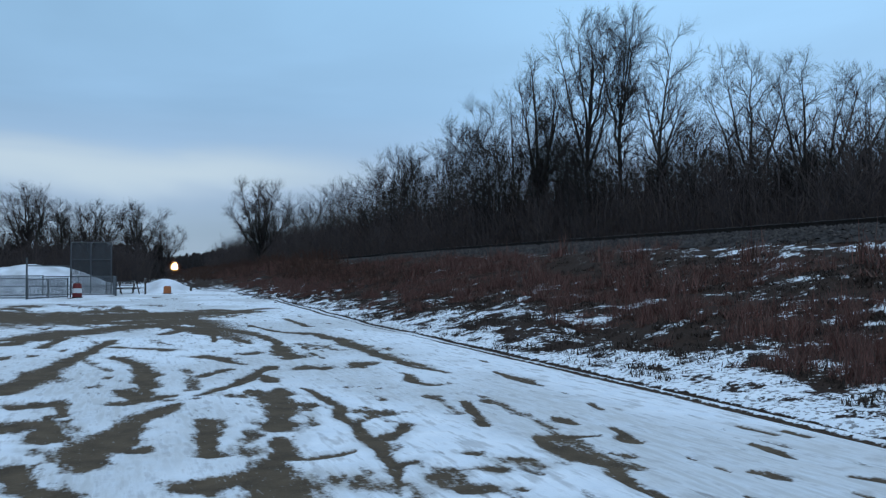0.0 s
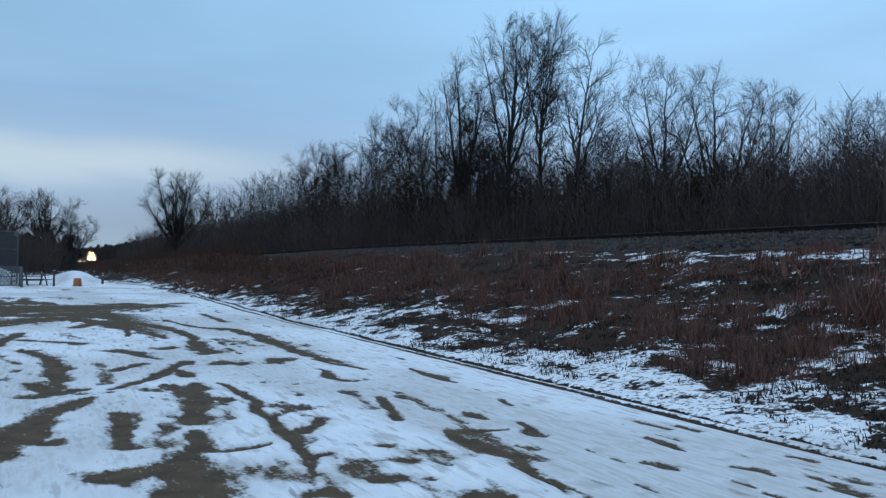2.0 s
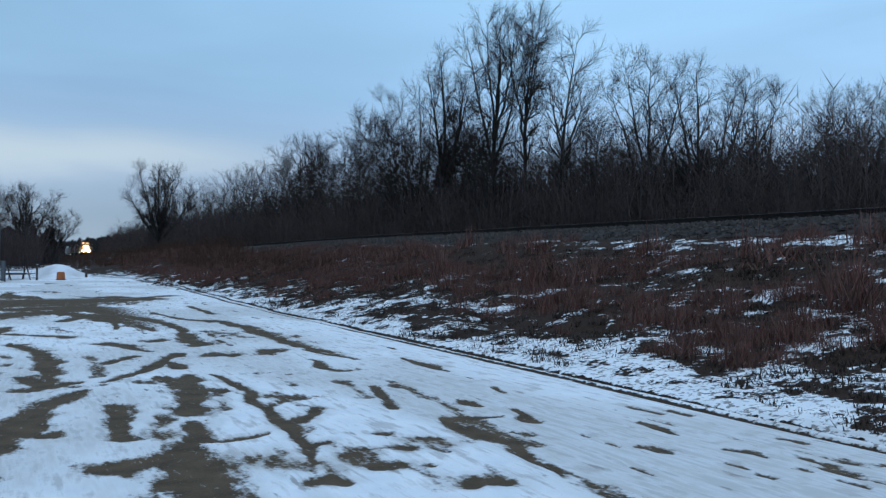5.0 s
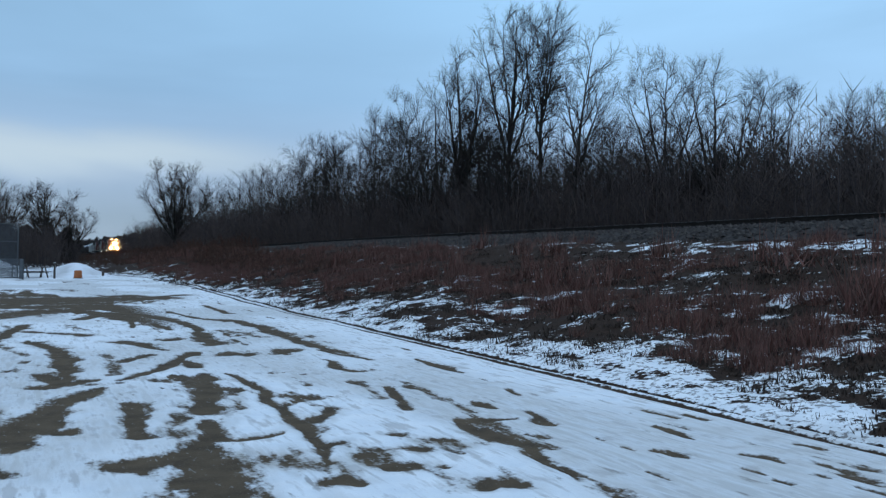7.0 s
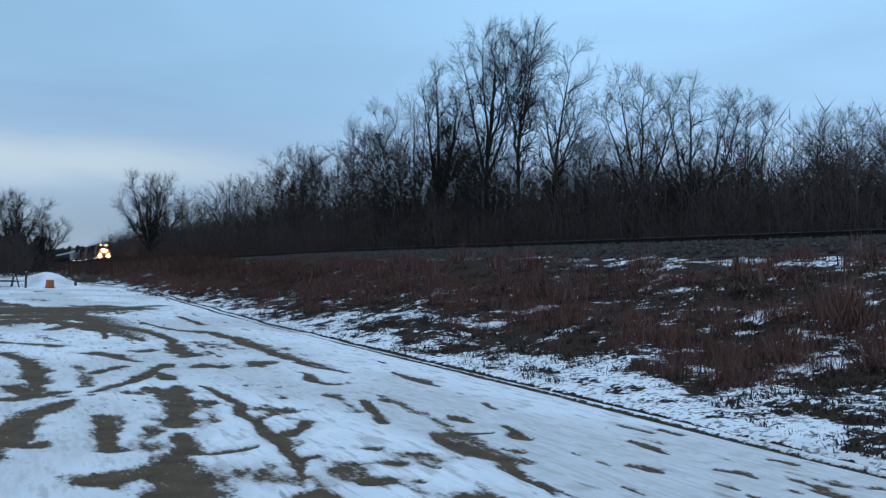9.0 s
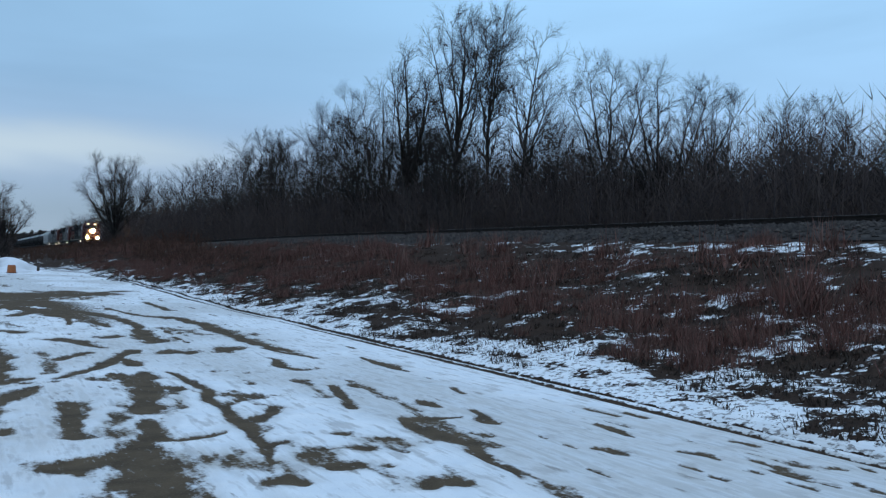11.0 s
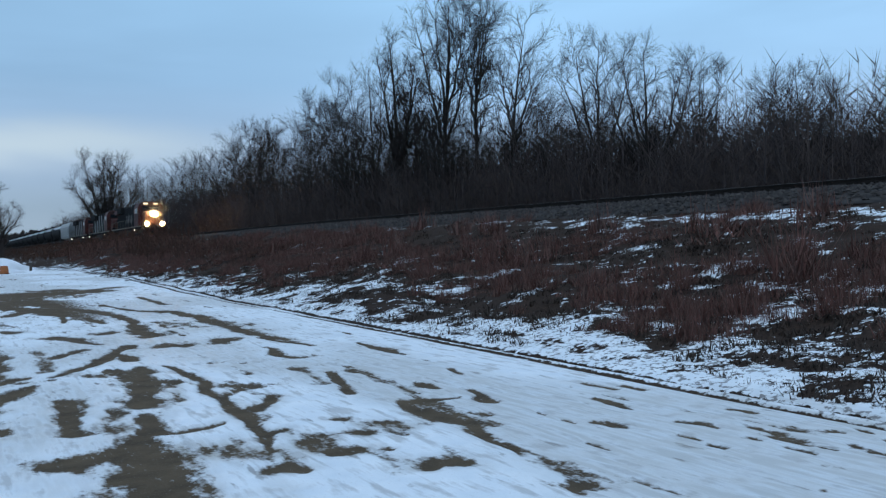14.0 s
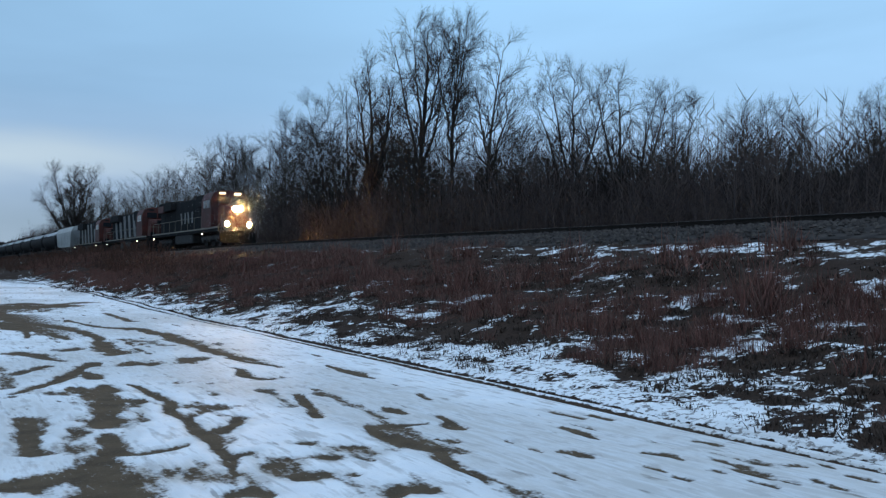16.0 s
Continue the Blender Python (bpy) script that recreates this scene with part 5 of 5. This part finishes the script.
    for x in (-1.42, 1.42):
        for y in (1.05, 21.55):
            for k in range(4):
                box(bm, x - 0.16, x + 0.16, y - 0.22, y + 0.22, 0.3 + 0.28 * k, 0.34 + 0.28 * k)
    part("steps", bm, UNDER, t)
    for x in (-1.46, 1.46):
        bm = B()
        rod(bm, (x, 5.6, 2.45), (x, 21.6, 2.45), 0.02, 6)
        for k in range(9):
            rod(bm, (x, 5.6 + 2 * k, 1.44), (x, 5.6 + 2 * k, 2.45), 0.018, 6)
        part("handrail", bm, YELLOW, t)
    bm = B()
    rod(bm, (-1.25, 0.95, 2.4), (1.25, 0.95, 2.4), 0.02, 6)
    for x in (-1.25, -0.45, 0.45, 1.25):
        rod(bm, (x, 0.95, 1.44), (x, 0.95, 2.4), 0.02, 6)
    part("front_handrail", bm, YELLOW, t)
    # lamps
    hl = part("headlight", box(B(), -0.42, 0.42, 0.93, 1.2, 2.67, 3.11, 0.04), LOCO_BLACK, t)
    part("lamp_glass", two_discs(0.2, 0.18, 0.90, 2.89), HEADLAMP if lead else GLASS, hl, "blazing warm headlight" if lead else "")
    for x in (-0.2, 0.2):
        part("lamp_hood", lamp_tube(x, 2.89, 0.85, 0.93, 0.195), LOCO_BLACK, hl)
    for x in (-0.9, 0.9):
        d = part("ditch_light", box(B(), x - 0.2, x + 0.2, 0.70, 0.95, 1.48, 1.86, 0.04), LOCO_BLACK, t)
        part("lamp_glass", rod(B(), (x, 0.66, 1.67), (x, 0.70, 1.67), 0.185, 16), DITCH if lead else GLASS, d)
        part("lamp_hood", lamp_tube(x, 1.67, 0.61, 0.70, 0.20), LOCO_BLACK, d)
    for x in (-0.62, 0.62):
        part("number_board", box(B(), x - 0.24, x + 0.24, 2.66, 2.82, 4.17, 4.33, 0.02), NUMBER if lead else LOCO_BLACK, cab)
    for y in (5.0, 20.9):
        part("step_light", rod(B(), (-1.52, y, 1.02), (-1.58, y, 1.02), 0.05, 10), STEPLAMP, t, "small white step light")
    # the lead unit's lamps get their halo from added flakes
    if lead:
        halo_flakes(t, random.Random(6))
    return t


def halo_flakes(thing, rng):
    """Flakes added before the nose; lit by the lamps, they imitate a halo."""
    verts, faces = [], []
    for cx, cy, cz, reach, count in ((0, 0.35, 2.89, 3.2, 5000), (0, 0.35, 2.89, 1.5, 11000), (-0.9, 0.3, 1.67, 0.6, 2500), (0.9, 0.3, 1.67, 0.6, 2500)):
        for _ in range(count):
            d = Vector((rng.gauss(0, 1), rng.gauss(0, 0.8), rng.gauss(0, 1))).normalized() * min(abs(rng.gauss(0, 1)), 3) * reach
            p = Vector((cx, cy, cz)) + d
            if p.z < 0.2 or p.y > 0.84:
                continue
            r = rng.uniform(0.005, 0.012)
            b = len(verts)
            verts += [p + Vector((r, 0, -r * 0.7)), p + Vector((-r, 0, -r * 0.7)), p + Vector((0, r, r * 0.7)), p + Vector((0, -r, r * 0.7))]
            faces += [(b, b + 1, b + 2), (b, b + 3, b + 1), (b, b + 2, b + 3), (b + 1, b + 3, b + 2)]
    tagged(part("halo_flakes", mesh_of("halo_flakes", verts, faces, SNOW), SNOW, thing, "added pale flakes that give the lamps a halo"), kind="stuff")


def lamp_tube(x, z, y0, y1, r):
    """A short open tube that shades a lamp to the sides."""
    bm = B()
    rings = []
    for y, k in ((y0, r), (y1, r), (y1, r - 0.012), (y0, r - 0.012)):
        rings.append([bm.verts.new((x + k * math.cos(a * math.pi / 9), y, z + k * math.sin(a * math.pi / 9))) for a in range(18)])
    for a, b in zip(rings, rings[1:] + rings[:1]):
        for i in range(18):
            bm.faces.new((a[i], a[(i + 1) % 18], b[(i + 1) % 18], b[i]))
    return bm


def two_discs(gap, r, y, z):
    bm = B()
    for x in (-gap, gap):
        rod(bm, (x, y, z), (x, y + 0.03, z), r, 16)
    return bm


def hopper_car():
    t = tagged(new("hopper_car"), "pale grey covered hopper car with ribbed sides", "freight car")
    bm = B()
    ring = [(-1.5, 1.3), (-1.6, 3.6), (-1.25, 4.35), (-0.5, 4.5), (0.5, 4.5), (1.25, 4.35), (1.6, 3.6), (1.5, 1.3)]
    lo = [bm.verts.new((x, 1.0 if z > 3 else 2.4, z)) for x, z in ring]
    hi = [bm.verts.new((x, 16.0 if z > 3 else 14.6, z)) for x, z in ring]
    bm.faces.new(lo), bm.faces.new(hi[::-1])
    for i in range(8):
        bm.faces.new((lo[i], hi[i], hi[(i + 1) % 8], lo[(i + 1) % 8]))
    bmesh.ops.recalc_face_normals(bm, faces=bm.faces[:])
    part("body", bm, HOPPER, t)
    rib = mesh_of("rib", *box_data(-0.05, 0.05, 0, 0.12, 1.6, 3.6), HOPPER)
    for x in (-1.58, 1.58):
        for k in range(9):
            part("rib", rib, HOPPER, t).location = (x, 1.6 + 1.6 * k, 0)
    bm = B()
    for k in range(3):
        y = 5 + 3.5 * k
        bmesh.ops.create_cone(bm, cap_ends=True, segments=4, radius1=0.4, radius2=1.9, depth=0.9, matrix=pose(0, y, 0.95, 0, 0, 45))
    part("chutes", bm, HOPPER, t)
    part("sill", box(B(), -0.35, 0.35, 0.1, 16.9, 0.95, 1.25), UNDER, t)
    part("roof_walk", box(B(), -0.3, 0.3, 1.2, 15.8, 4.52, 4.57), UNDER, t)
    for y in (2.2, 14.8):
        bogie(t, y, 2, 1.75)
    return t


def tank_car():
    t = tagged(new("tank_car"), "black tank car with snow lying along its top", "freight car", "tank cars of the train")
    bm = B()
    rod(bm, (0, 1.1, 2.85), (0, 16.3, 2.85), 1.48, 28)
    bmesh.ops.create_uvsphere(bm, u_segments=24, v_segments=10, radius=1.48, matrix=Matrix.Translation((0, 1.1, 2.85)) @ Matrix.Diagonal((1, 0.35, 1, 1)))
    bmesh.ops.create_uvsphere(bm, u_segments=24, v_segments=10, radius=1.48, matrix=Matrix.Translation((0, 16.3, 2.85)) @ Matrix.Diagonal((1, 0.35, 1, 1)))
    part("tank", bm, TANK, t)
    bm = B()
    n = 9
    rows = []
    for y in (1.3, 4.0, 7.4, 10.0, 13.0, 16.1):
        rows.append([bm.verts.new((1.51 * math.sin(a), y, 2.85 + 1.51 * math.cos(a) + 0.03)) for a in [radians(-60 + 120 * i / n + 5 * math.sin(y * 3 + i)) for i in range(n + 1)]])
    for a, b in zip(rows, rows[1:]):
        for i in range(n):
            bm.faces.new((a[i], a[i + 1], b[i + 1], b[i]))
    bmesh.ops.solidify(bm, geom=bm.faces[:], thickness=0.05)
    part("snow", bm, SNOW, t, "thin snow on the tank")
    bm = B()
    rod(bm, (0, 8.7, 4.2), (0, 8.7, 4.75), 0.42, 16)
    part("dome", bm, TANK, t)
    part("platform", box(B(), -0.9, 0.9, 7.7, 9.7, 4.34, 4.40), UNDER, t)
    part("sill", box(B(), -0.4, 0.4, 0.1, 17.2, 0.95, 1.3), UNDER, t)
    for y in (2.2, 15.2):
        part("saddle", box(B(), -1.2, 1.2, y - 0.35, y + 0.35, 1.1, 1.75, 0.1), UNDER, t)
    for y in (2.2, 15.2):
        bogie(t, y, 2, 1.75)
    return t


SPEED, NOSE_AT_END = 20.6, 63.0
LOCO_PITCH, HOPPER_PITCH, TANK_PITCH = 23.4, 18.0, 17.6
TRAIN = []
at = 0.0
for k in range(3):
    TRAIN.append((locomotive(k == 0, "red-cabbed black diesel locomotive with blazing headlights" if k == 0 else "trailing diesel locomotive with red cab and white-striped hood"), at))
    at += LOCO_PITCH
TRAIN.append((hopper_car(), at))
at += HOPPER_PITCH
first = tank_car()
for k in range(15):
    TRAIN.append((first if k == 0 else copy_thing(first, pose(0, 0, 0)), at))
    at += TANK_PITCH


def on_track(y):
    """A car whose front stands at y, resting on the rails."""
    z0, z1 = RAIL_Z - float(dip(y + 2)), RAIL_Z - float(dip(y + 17))
    return pose(TRACK_X, y, z0 + (z0 - z1) * 2 / 15, math.degrees(math.atan2(z1 - z0, 15)))


def motions():
    for thing, back in TRAIN:
        walk(thing, [(t, on_track(NOSE_AT_END - 0.9 + back + SPEED * (16 - t))) for t in range(17)])


motions()
